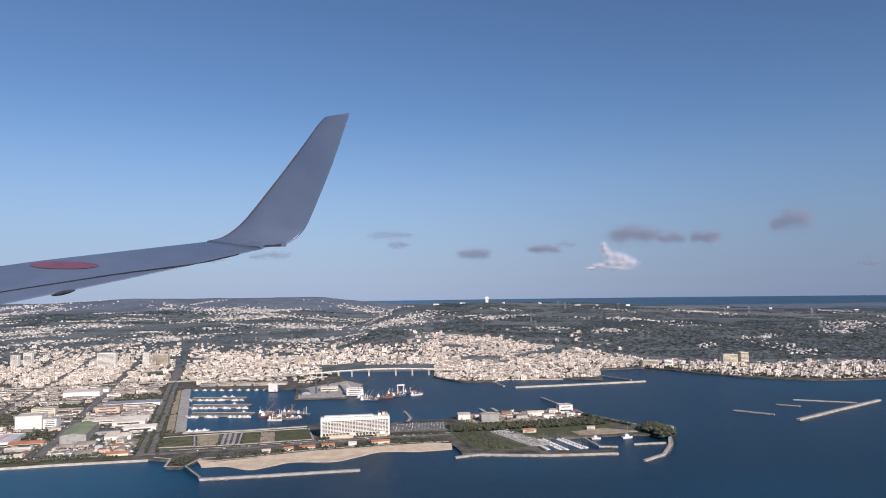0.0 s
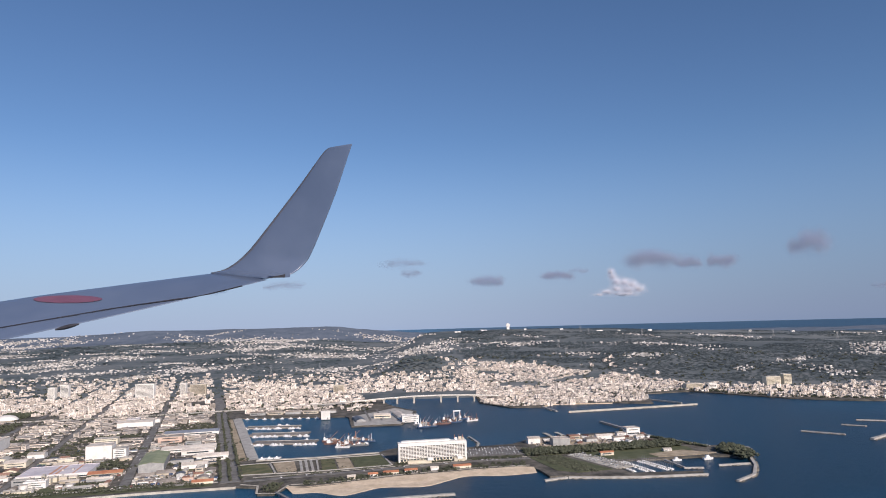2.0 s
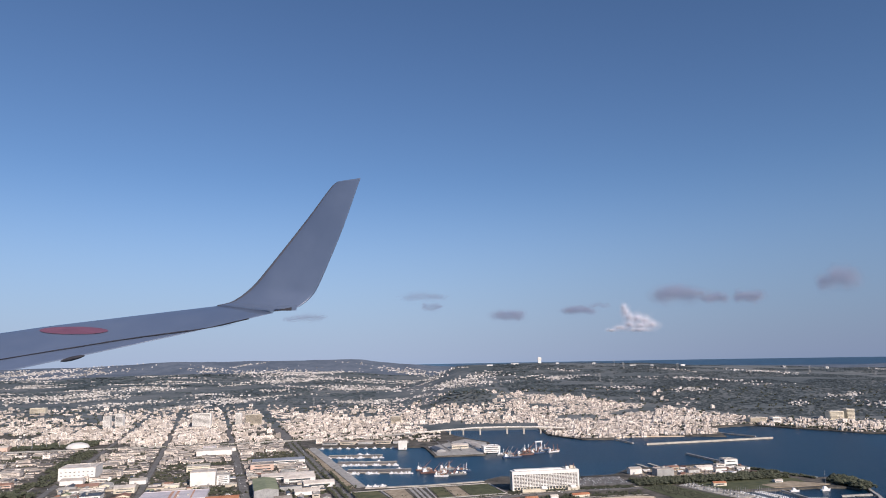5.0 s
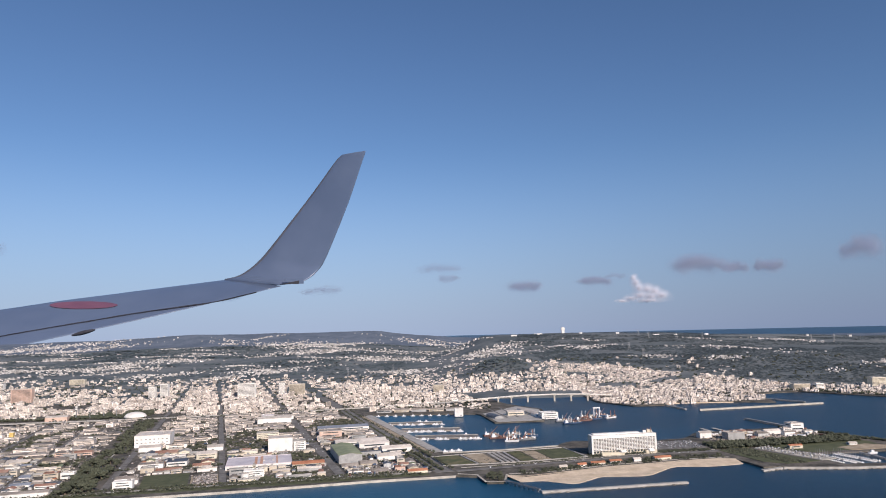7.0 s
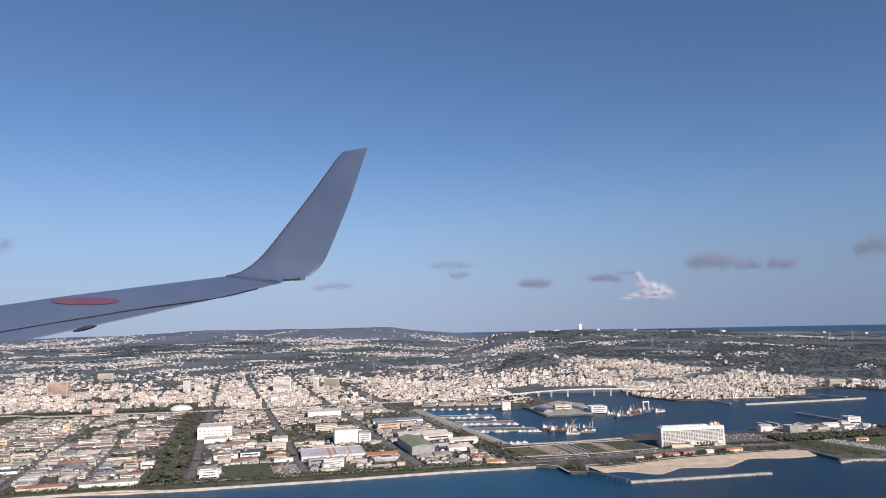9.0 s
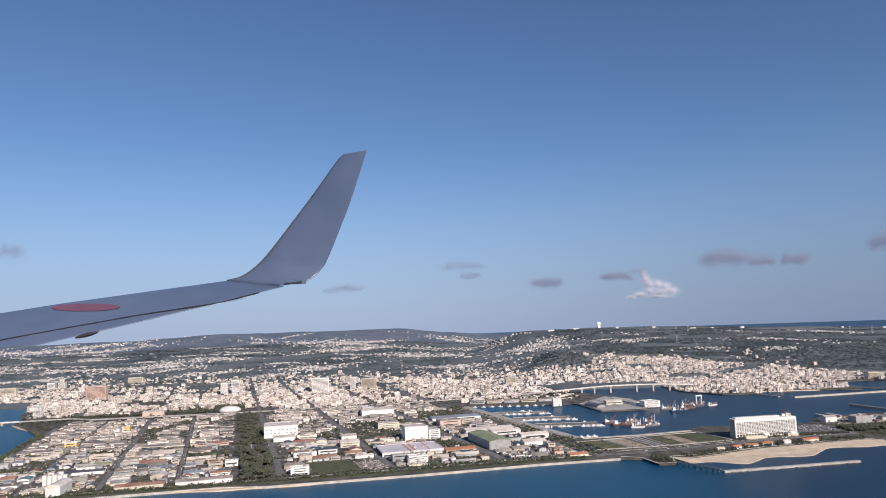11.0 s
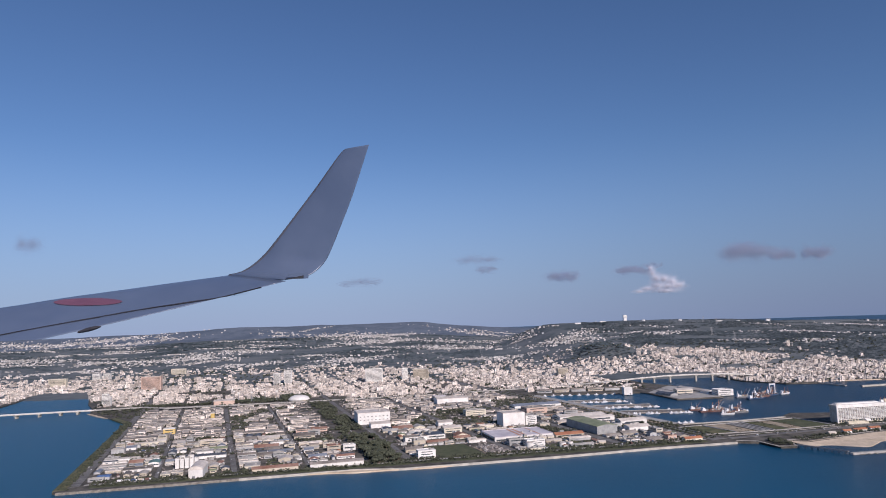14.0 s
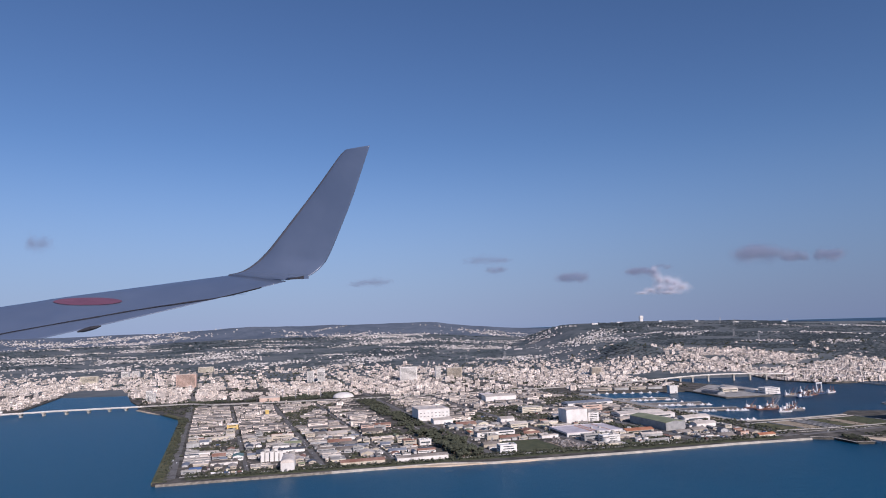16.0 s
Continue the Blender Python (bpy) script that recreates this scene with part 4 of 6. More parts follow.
for nm, rad, z0, z1, mt in (("wall", 0.94, -0.1, 0.52, "beige"), ("eaves", 1.03, 0.42, 0.56, "white")):
    s = Shape()
    rim = [(3.2 * rad * math.cos(2 * math.pi * i / ringn), 2.8 * rad * math.sin(2 * math.pi * i / ringn)) for i in range(ringn)]
    s.add([(x, y, z) for z in (z0, z1) for x, y in rim], [tuple(range(ringn - 1, -1, -1)), tuple(range(ringn, 2 * ringn))] + [(i, (i + 1) % ringn, ringn + (i + 1) % ringn, ringn + i) for i in range(ringn)])
    s.done(nm, M[mt], arena)
prism("field", [(-153, 211), (-157, 224), (-172, 222), (-168, 209)], 0.2, LAND + 0.06, M["lawn"], label="green sports field beside the arena", category="sports field")
for k in range(6):
    fx, fy = (-153.5, -157, -161, -165, -168.5, -171)[k], (210.5, 209.6, 209, 208.5, 215, 221)[k]
    e = thing("floodlight", at(fx, fy, LAND), "tall grey floodlight mast by the sports field", "floodlight", "floodlights")
    s = Shape()
    s.box(0, 0, 0, 0.22, 0.22, 2.6, taper=0.5)
    s.done("mast", M["steel"], e)
    s = Shape()
    s.box(0, 0, 2.6, 0.7, 0.12, 0.4)
    s.done("lamp_panel", M["white"], e)

# ---- the beach hotel ----
HT = math.atan2(2.0, 12.7)
HL, HD, HH = 12.9, 2.0, 3.5
hotel = thing("beach_hotel", at(-17.0, 131.0, LAND, HT), "long white slab hotel with rows of balconies", "hotel")
s = Shape()
s.box(0, 0, 0, HL, HD - 0.3, HH)
s.done("body", M["cream"], hotel)
for u in (-HL / 2 + 0.14, HL / 2 - 0.14):
    s = Shape()
    s.box(u, -0.1, 0, 0.28, HD, HH + 0.12)
    s.done("end_wall", M["white"], hotel)
s = Shape()
s.box(0, -0.12, HH - 0.5, HL - 0.56, HD - 0.04, 0.6)
s.done("top_band", M["white"], hotel)
s = Shape()
s.box(-1.2, 0.2, HH + 0.12, 9.2, 1.2, 0.22)
s.done("roof_storey", M["white"], hotel)
for u, w, h in ((4.6, 0.5, 0.4), (5.4, 0.6, 0.55), (6.0, 0.3, 0.4)):
    s = Shape()
    s.box(u, 0.2, HH + 0.12, w, 0.5, h)
    s.done("roof_tower", M["beige" if u > 5.2 else "white"], hotel)
for u in (4.4, 5.2, 5.9):
    s = Shape()
    s.box(u, 0.1, HH + 0.5, 0.06, 0.06, 0.6)
    s.done("mast", M["roof_red"], hotel)
FLOORS, BAYS = 9, 24
win, slab, fin = Shape(), Shape(), Shape()
win.box(0, 0, 0, 0.38, 0.05, 0.165)
slab.box(0, 0, 0, HL - 0.6, 0.26, 0.06)
slab.box(0, -0.12, 0.06, HL - 0.6, 0.03, 0.05)
fin.box(0, 0, 0, 0.09, 0.34, 2.25)
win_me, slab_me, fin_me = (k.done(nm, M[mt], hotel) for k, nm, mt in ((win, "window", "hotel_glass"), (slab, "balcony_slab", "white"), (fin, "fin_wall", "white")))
for i in range(FLOORS):
    ob = slab_me if i == 0 else new("balcony_slab", slab_me.data)
    ob.parent = hotel
    ob.location = (0, -0.96, 0.78 + i * 0.245)
    for j in range(BAYS):
        ob = win_me if i == j == 0 else new("window", win_me.data)
        ob.parent = hotel
        ob.location = (-HL / 2 + 0.55 + j * (HL - 1.1) / (BAYS - 1), -0.86, 0.86 + i * 0.245)
for j in range(25):
    ob = fin_me if j == 0 else new("fin_wall", fin_me.data)
    ob.parent = hotel
    ob.location = (-HL / 2 + 0.28 + j * (HL - 0.56) / 24, -0.98, 0.82)
for j in range(20):
    s = Shape()
    s.box(-HL / 2 + 0.6 + j * 0.62, -0.87, 0.3, 0.4, 0.05, 0.36)
    s.done("arcade_opening", M["glass"], hotel)
for u, w, h in ((-2.6, 4.4, 0.5), (5.0, 2.2, 0.6)):
    s = Shape()
    s.box(u, -1.5, 0, w, 0.9, h)
    s.done("podium", M["cream"], hotel)
for u in (-0.6, 5.0):
    s = Shape()
    s.vault(0.9, 1.3, 0.5, 0.42)
    s.v = [(p + u, q - 1.55, r) for p, q, r in s.v]
    s.done("arched_canopy", M["white"], hotel)

# low beach pavilions with red roofs
for x, y, w, d, wall, roof in ((-24.0, 120.6, 2.6, 0.9, "cream", "roof_red"), (-20.6, 121.8, 2.2, 0.8, "white", "roof_red"), (-27.0, 119.4, 1.6, 0.7, "white", "roof_red"),
                               (-11.6, 124.2, 3.2, 1.0, "cream", "roof_red"), (-16.5, 123.0, 1.4, 0.9, "white", "roof_white"), (-30.5, 118.0, 1.4, 0.7, "cream", "roof_white")):
    works("beach_pavilion", 0, 0, w, d, 0.4, wall, roof, "gable", 0.22, xy=(x, y), group="beach pavilions", category="pavilion", rise=0.2,
          label=f"low {WALL_WORDS[wall]} beach pavilion with {ROOF_WORDS[roof]}")

# reclaimed fields between the basin and the coast road
def patch(name, ring, material, label, z=0.05):
    return prism(name, ring, 0.2, LAND + z, material, label=label, category="field")


patch("field", [(-50.5, 123.4), (-45.4, 124.4), (-48.8, 132.6), (-53.2, 131.2)], M["grass"], "square of dry grass behind a low dyke")
patch("field", [(-44.6, 124.6), (-41.2, 125.0), (-43.6, 133.6), (-47.6, 132.9)], M["earth"], "square of bare wet earth")
for k in range(3):
    patch("field", [(-40.6 + k, 125.0), (-40.1 + k, 125.1), (-42.4 + k, 134.6), (-42.9 + k, 134.5)], M["concrete"], "pale concrete slip between grass strips", 0.08)
patch("field", [(-36.8, 125.6), (-34.2, 126.0), (-36.3, 135.2), (-38.8, 134.8)], M["grass"], "square of dry grass")
patch("field", [(-33.8, 126.3), (-31.2, 126.8), (-33.4, 135.6), (-36, 135.2)], M["earth"], "square of pale bare sand")
patch("field", [(-31.0, 127.0), (-24.6, 128.6), (-27.4, 137.6), (-33.2, 136.0)], M["lawn"], "green square of grass behind the quay")
patch("parking", [(-11.0, 133.6), (0.8, 134.6), (-0.6, 143.4), (-10.8, 140.6)], M["asphalt"], "grey asphalt car park beside the hotel", 0.04)
patch("reed_field", [(1.2, 131.6), (7.4, 132.0), (14.2, 119.4), (7.9, 117.6), (4.6, 119.8)], M["lawn"], "rough green reed field", 0.06)
patch("parking", [(8.6, 132.6), (11.4, 134.4), (18.4, 121.4), (14.9, 119.8)], M["quay"], "pale concrete car park by the marina", 0.05)
patch("yard", [(2.2, 147.4), (5, 151), (25.5, 156), (29.0, 148.6), (20, 143.5), (6, 141.2)], M["earth"], "brown earth shipyard ground", 0.05)
patch("green_belt", [(1.6, 133.4), (7.6, 133.4), (12, 136.4), (26, 140), (31, 141.5), (30, 144), (18, 142), (3, 139.6)], M["lawn"], "rough green belt of bushes", 0.06)
patch("green_belt", [(12.6, 130.6), (17.5, 127.2), (33, 130.2), (33.5, 137.4), (30.5, 140.6), (12.6, 135.4)], M["lawn"], "dark green rough grass beside the marina", 0.045)
patch("field", [(24, 131.5), (31, 134.6), (37, 131), (33, 129.6), (25, 128.4)], M["earth"], "bare brown field near the mole", 0.06)
patch("quay_apron", [(-51.4, 137.2), (-73.0, 198.4), (-75.2, 197.4), (-53.2, 136.0)], M["concrete"], "pale concrete quay apron", 0.04)
patch("verge", [(-53.4, 136.0), (-75.4, 197.4), (-76.8, 197.0), (-54.8, 135.6)], M["earth"], "sandy weedy strip behind the quay", 0.03)
strip("quay_edge", [(-51.4, 135.4), (-40, 137.0), (-28, 140.4)], 0.9, LAND + 0.12, M["quay"], thick=0.5, label="pale concrete quay wall", category="quay")
patch("quay_apron", [(-40.9, 195.4), (-37.9, 177.8), (-26.2, 179.4), (-24.2, 194.6), (-24, 203), (-30, 212)], M["concrete"], "pale concrete harbour apron", 0.04)
for p in range(2):
    strip("road", [(-40 + p * 4.6, 214 - p * 4), (-34.6 + p * 3.0, 186)], 0.6, LAND + 0.07, M["asphalt"], label="dark strip of asphalt on the harbour apron", category="road")

# ---- breakwaters and piers ----
def breakwater(name, pts, width, height, label, rocks=True):
    e = thing(name, at(0, 0, 0), label, "breakwater")
    strip("cap", pts, width, height, M["quay" if height > 0.44 else "concrete"], thick=height + 0.5, parent=e)
    if rocks:
        s, r = Shape(), random.Random(len(pts) + int(pts[0][0]))
        for (x0, y0), (x1, y1) in zip(pts, pts[1:]):
            k = int(math.hypot(x1 - x0, y1 - y0) * 5)
            for i in range(k):
                t = r.random()
                q = r.choice((-1, 1)) * (width / 2 + r.uniform(0.0, 0.3))
                dx, dy = x1 - x0, y1 - y0
                m_ = math.hypot(dx, dy)
                s.box(x0 + dx * t - dy / m_ * q, y0 + dy * t + dx / m_ * q, -0.2, r.uniform(0.15, 0.35), r.uniform(0.15, 0.35), r.uniform(0.22, 0.34), r.uniform(0, 3), taper=1)
        tagged(s.done("rock_armour", M["rock"], e), kind="stuff")
    return e


breakwater("breakwater", [(-36.2, 102.2), (-25, 104.1), (-13.1, 106.3)], 0.7, 0.3, "low pale breakwater off the beach")
breakwater("breakwater", [(1.6, 113.4), (5.6, 115.0)], 0.6, 0.28, "short stone groyne at the beach end")
breakwater("breakwater", [(5.8, 114.8), (17, 113.6), (28.6, 114.3)], 0.4, 0.36, "long pale concrete marina wall")
breakwater("breakwater", [(31.4, 109.4), (35.8, 113.4), (39.0, 120.0), (40.6, 125), (44.8, 135.8), (42.8, 138.4)], 0.5, 0.3, "curving stone mole at the marina mouth")
breakwater("breakwater", [(24.4, 173.7), (30.7, 149.6), (38, 138)], 0.5, 0.4, "dark straight breakwater beside the yard")
breakwater("breakwater", [(19.9, 193.2), (40, 197.6), (59, 202)], 0.8, 0.45, "long pale outer breakwater", False)
breakwater("breakwater", [(14.4, 206.2), (15.6, 200.6), (17.0, 196)], 0.5, 0.35, "dark stone groyne in the harbour")
breakwater("breakwater", [(44.5, 224), (50, 216), (56, 206)], 0.5, 0.35, "dark stone groyne in the harbour")
breakwater("breakwater", [(72, 140.6), (86, 151), (103, 163.2)], 0.8, 0.4, "detached stone breakwater out at sea")
breakwater("breakwater", [(64, 153), (70.4, 147.2)], 0.5, 0.25, "short detached breakwater of dark rock")
breakwater("breakwater", [(84, 166), (96, 160.5)], 0.5, 0.25, "short detached breakwater of dark rock")
breakwater("breakwater", [(77, 160), (81, 157)], 0.4, 0.2, "short detached breakwater of dark rock")
breakwater("breakwater", [(25.4, 126.6), (26.7, 119.6), (29.8, 119.3)], 0.35, 0.3, "thin concrete groyne in the marina")
breakwater("breakwater", [(33.0, 121.0), (38.8, 121.8)], 0.45, 0.3, "small pier at the marina mouth")
breakwater("breakwater", [(-9.2, 157.5), (-7.4, 148.6), (-8.2, 142.5)], 0.4, 0.3, "dark pier behind the hotel")
e = thing("footbridge", at(0, 0, 0), "wooden-railed footbridge from the shore to the breakwater", "footbridge")
FB = [(-41.2, 109.4), (-38.4, 105.4), (-36.4, 102.6)]
strip("deck", FB, 0.35, 0.42, M["concrete"], thick=0.08, parent=e)
for side in (-0.16, 0.16):
    strip("railing", [(x + side, y + side * 0.6) for x, y in FB], 0.03, 0.55, M["steel"], thick=0.12, parent=e)
for k in range(8):
    s = Shape()
    s.box(-41.0 + k * 0.62, 109.0 - k * 0.86, -0.5, 0.12, 0.3, 0.86, 0.6)
    s.done("post", M["steel"], e)

# ---- boats ----
def hull_into(s, l, w, h, bow=0.35):
    k = l / 2
    ring = [(-k, -w / 2), (k * (1 - bow), -w / 2), (k, 0), (k * (1 - bow), w / 2), (-k, w / 2)]
    v = [(x * 0.92, y * 0.7, -0.08) for x, y in ring] + [(x, y, h) for x, y in ring]
    s.add(v, [(4, 3, 2, 1, 0), (5, 6, 7, 8, 9)] + [(i, (i + 1) % 5, 5 + (i + 1) % 5, 5 + i) for i in range(5)])


def boat(m, l, label, hullm="hull", mast=0.0, cabin=0.35, group="moored boats"):
    e = thing("sailing_boat" if mast else "fishing_boat", m, label, "boat", group)
    s = Shape()
    hull_into(s, l, l * 0.28, l * 0.13)
    s.done("hull", M[hullm], e)
    s = Shape()
    s.box(-l * 0.08, 0, l * 0.13, l * cabin, l * 0.19, l * 0.14)
    s.box(-l * 0.1, 0, l * 0.27, l * cabin * 0.6, l * 0.15, l * 0.08)
    house = s.done("cabin", M["hull"], e)
    s = Shape()
    s.box(-l * 0.08 + l * cabin / 2, 0, l * 0.18, 0.02, l * 0.16, l * 0.06)
    s.done("windscreen", M["glass"], house)
    s = Shape()
    s.box(l * 0.02, 0, l * 0.13, 0.03, 0.03, mast or l * 0.45)
    s.done("mast", M["steel"], e)
    return e


fish = boat(at(-55, 153.4, 0.05, 1.4), 1.3, "white fishing boat moored at a pontoon")
sail = boat(at(18.5, 122.5, 0.05, 2.0), 0.66, "white sailing yacht moored in the marina", mast=1.0, cabin=0.3, group="marina yachts")
PONTOONS = (((-58.2, 157.0), (-43.6, 156.4), 4.6), ((-62.3, 168.8), (-47.8, 168.2), 4.8), ((-66.6, 180.8), (-52.4, 180.4), 4.0))
for (x0, y0), (x1, y1), wide in PONTOONS:
    e = thing("pier", at(0, 0, 0), "broad grey concrete mooring pier", "pier", "fishing harbour piers")
    strip("deck", [(x0, y0), (x1, y1)], wide, 0.2, M["roof_grey"], thick=0.5, parent=e)
    for side in (-1, 1):
        strip("kerb", [(x0, y0 + side * (wide / 2 - 0.15)), (x1, y1 + side * (wide / 2 - 0.15))], 0.22, 0.27, M["quay"], thick=0.08, parent=e)
    for k in range(rng.randint(13, 17)):
        t = rng.random()
        copy_thing(fish, at(x0 + (x1 - x0) * t + 0.4, y0 + (y1 - y0) * t + (-1 if rng.random() < 0.75 else 1) * (wide / 2 + rng.uniform(0.5, 1.1)), 0.05, rng.choice((0, math.pi)) + rng.uniform(-0.5, 0.5)))
for k in range(9):
    copy_thing(fish, at(-71 + k * 2.5, 196.8 - k * 0.12, 0.05, rng.choice((0, math.pi))))
for k in range(3):
    copy_thing(fish, at(-51.0 + k * 1.4, 138.2 + 0.3 * k, 0.05, 0.25))
strip("pontoon", [(-51.2, 138.9), (-47.6, 139.8)], 0.9, 0.15, M["grey"], thick=0.3, label="short blue-grey floating pontoon", category="pontoon", kind="")
for (x0, y0), (x1, y1) in (((15.0, 125.6), (17.3, 117.8)), ((17.4, 126.6), (20.5, 117.4)), ((20.9, 126.8), (24.1, 118.6))):
    e = thing("jetty", at(0, 0, 0), "narrow pale marina jetty", "jetty", "marina jetties")
    strip("deck", [(x0, y0), (x1, y1)], 0.28, 0.15, M["quay"], thick=0.25, parent=e)
    lean = math.atan2(y1 - y0, x1 - x0)
    for k in range(34):
        t, side = (k // 2 + 0.6) / 17.5, (-1, 1)[k % 2]
        if rng.random() < 0.86 and not (x0 < 16 and side < 0):
            copy_thing(sail, at(x0 + (x1 - x0) * t - math.sin(lean) * 0.52 * side, y0 + (y1 - y0) * t + math.cos(lean) * 0.52 * side, 0.05, lean + math.pi / 2 * side + rng.uniform(-0.06, 0.06)))
boat(at(33.4, 126.6, 0.05, 0.3), 2.2, "large white yacht with a tall mast", mast=3.2, cabin=0.4, group="marina yachts")
boat(at(27.6, 126.2, 0.05, 0.1), 1.8, "white motor yacht by the quay", group="marina yachts")
for k in range(7):
    copy_thing(fish, at(38 + k * 1.7, 219.5 + rng.uniform(-2, 4), 0.05, rng.uniform(0, 3)))


def work_ship(x, y, turn, l, hullm, label, cranes=1):
    e = thing("work_ship", at(x, y, 0.0, turn), label, "ship", "ships in the basin")
    s = Shape()
    hull_into(s, l, l * 0.22, 0.36, 0.15)
    s.done("hull", M[hullm], e)
    s = Shape()
    s.box(-l * 0.34, 0, 0.36, l * 0.13, l * 0.16, 0.42)
    s.box(-l * 0.34, 0, 0.78, l * 0.08, l * 0.12, 0.28)
    s.done("deckhouse", M["hull"], e)
    for k in range(22):
        s = Shape()
        s.box(-l * 0.24 + rng.random() * l * 0.66, rng.uniform(-0.08, 0.08) * l, 0.36, rng.uniform(0.12, 0.5), rng.uniform(0.1, 0.3), rng.uniform(0.08, 0.42), rng.uniform(-0.4, 0.4))
        s.done("deck_gear", M[rng.choice(("rust_hull", "beige", "hull", "steel", "roof_rust", "roof_dark"))], e)
    for k in range(3):
        s = Shape()
        s.box(-l * 0.36 + rng.random() * l * 0.75, rng.uniform(-0.05, 0.05) * l, 0.36, 0.07, 0.07, rng.uniform(0.9, 1.7))
        s.done("mast", M[rng.choice(("hull", "steel", "roof_red"))], e)
    for k in range(cranes):
        s = Shape()
        u, reach = l * (0.02 + 0.25 * k), rng.uniform(1.0, 1.7)
        s.box(u, 0, 0.36, 0.36, 0.34, 0.5)
        s.add([(u - 0.08, -0.06, 0.8), (u + 0.06, -0.06, 0.74), (u + reach, -0.025, 2.2), (u + reach - 0.05, -0.025, 2.25), (u - 0.08, 0.06, 0.8), (u + 0.06, 0.06, 0.74), (u + reach, 0.025, 2.2), (u + reach - 0.05, 0.025, 2.25)],
              [(0, 1, 2, 3), (7, 6, 5, 4), (0, 4, 5, 1), (1, 5, 6, 2), (2, 6, 7, 3), (3, 7, 4, 0)])
        s.done("crane", M["rust_hull" if k == 0 else "steel"], e)
    return e


work_ship(-38.2, 153.8, 0.15, 6.5, "rust_hull", "rusty red dredging barge with a raised crane", 2)
work_ship(-34.0, 150.6, 0.05, 6.0, "steel", "grey work barge loaded with gear")
work_ship(-31.8, 155.2, -0.2, 3.4, "blue_hull", "small tug with a white wheelhouse", 0)
work_ship(-19.0, 174.0, 0.3, 5.6, "blue_hull", "dark work ship with deck cranes", 2)
work_ship(-15.4, 178.4, 0.2, 5.0, "rust_hull", "moored barge with deck cargo", 1)
work_ship(-12.0, 180.5, 0.35, 4.2, "blue_hull", "dark moored tug beside the barges", 1)
work_ship(-40.6, 157.2, 0.3, 4.0, "rust_hull", "low rusty barge with scrap on deck", 1)
work_ship(-35.4, 157.8, 0.1, 3.6, "steel", "grey pontoon barge with a small crane", 1)
work_ship(-36.6, 148.8, 0.0, 3.2, "hull", "small white supply boat beside the barges", 0)
work_ship(-20.6, 178.2, 0.2, 4.6, "steel", "grey crane barge beside the work ships", 2)
work_ship(-13.6, 184.6, 0.4, 4.4, "rust_hull", "rust-coloured barge in the far row", 1)
work_ship(-9.4, 186.4, 0.3, 3.6, "blue_hull", "dark tug in the far row", 1)
work_ship(-7.4, 182.6, 0.5, 3.8, "hull", "white patrol ship at the end of the row", 0)
works("terminal_hall", 0, 0, 2.4, 15.0, 0.7, "white", "roof_white", "gable", UP * 0.75, xy=(-27.6, 194.0), label="long white harbour hall with a pale roof", category="harbour hall", rise=0.3)
works("terminal_block", 0, 0, 4.4, 3.4, 1.5, "white", "white", "flat", 0.15, xy=(-23.9, 183.6), label="white harbour terminal at the quay's tip", category="harbour hall", rows=3)
works("quay_store", 0, 0, 4.6, 2.6, 0.9, "cream", "roof_white", "gable", 0.1, xy=(-32.0, 191.6), label="cream store with a pale roof on the apron", category="store")
works("quay_store", 0, 0, 2.4, 7.0, 0.5, "grey", "roof_dark", "gable", UP * 0.9, xy=(-38.0, 187.5), label="low dark-roofed shed on the apron edge", category="store")

# ---- shipyard and marina buildings ----
for x, y, w, d, h, wall, roof, form, rows, label in (
        (4.0, 146.2, 2.6, 1.8, 1.1, "white", "roof_white", "gable", 1, "white boat shed with a pale roof"), (9.2, 143.6, 3.6, 2.6, 1.4, "grey", "roof_white", "flat", 0, "grey windowless yard hall"),
        (26.6, 153.2, 3.0, 2.4, 1.6, "white", "roof_white", "flat", 2, "white yard hall at the water"), (19.5, 149.0, 3.6, 1.4, 0.8, "white", "roof_white", "gable", 1, "low white yard office"),
        (22.0, 146.4, 2.4, 1.2, 0.8, "white", "roof_grey", "gable", 1, "white workshop in the yard"), (13.4, 150.4, 2.2, 1.4, 0.6, "beige", "roof_rust", "gable", 1, "brown-roofed beige yard store"),
        (27.0, 148.4, 1.8, 1.0, 0.6, "white", "roof_white", "gable", 1, "small white yard shed"), (16.0, 131.6, 2.6, 1.0, 0.6, "cream", "roof_red", "gable", 1, "marina clubhouse with a red roof"),
        (11.5, 147.6, 3.0, 1.2, 0.5, "beige", "roof_rust", "gable", 1, "long rust-roofed shipyard shed"), (16.2, 146.2, 2.4, 1.4, 0.7, "grey", "roof_grey", "gable", 1, "grey shipyard workshop with a metal roof"),
        (23.6, 150.8, 2.0, 1.6, 0.9, "white", "roof_white", "flat", 2, "white two-storey yard office"), (28.2, 134.0, 1.6, 1.0, 0.4, "white", "roof_white", "gable", 1, "small white marina store")):
    works("yard_building", 0, 0, w, d, h, wall, roof, form, 0.12, xy=(x, y), rows=rows, label=label, category="yard building")
for k in range(44):
    x, y = rng.uniform(7, 29), rng.uniform(144, 154.5)
    e = thing("stored_boat", at(x, y, LAND + 0.05, rng.uniform(0, 3)), "small boat laid up on the yard ground", "boat", "boats laid up in the yard")
    s = Shape()
    hull_into(s, 1.3, 0.4, 0.3)
    s.v = [(p, q, r + 0.1) for p, q, r in s.v]
    s.done("hull", M[rng.choice(("hull", "rust_hull", "hull"))], e)
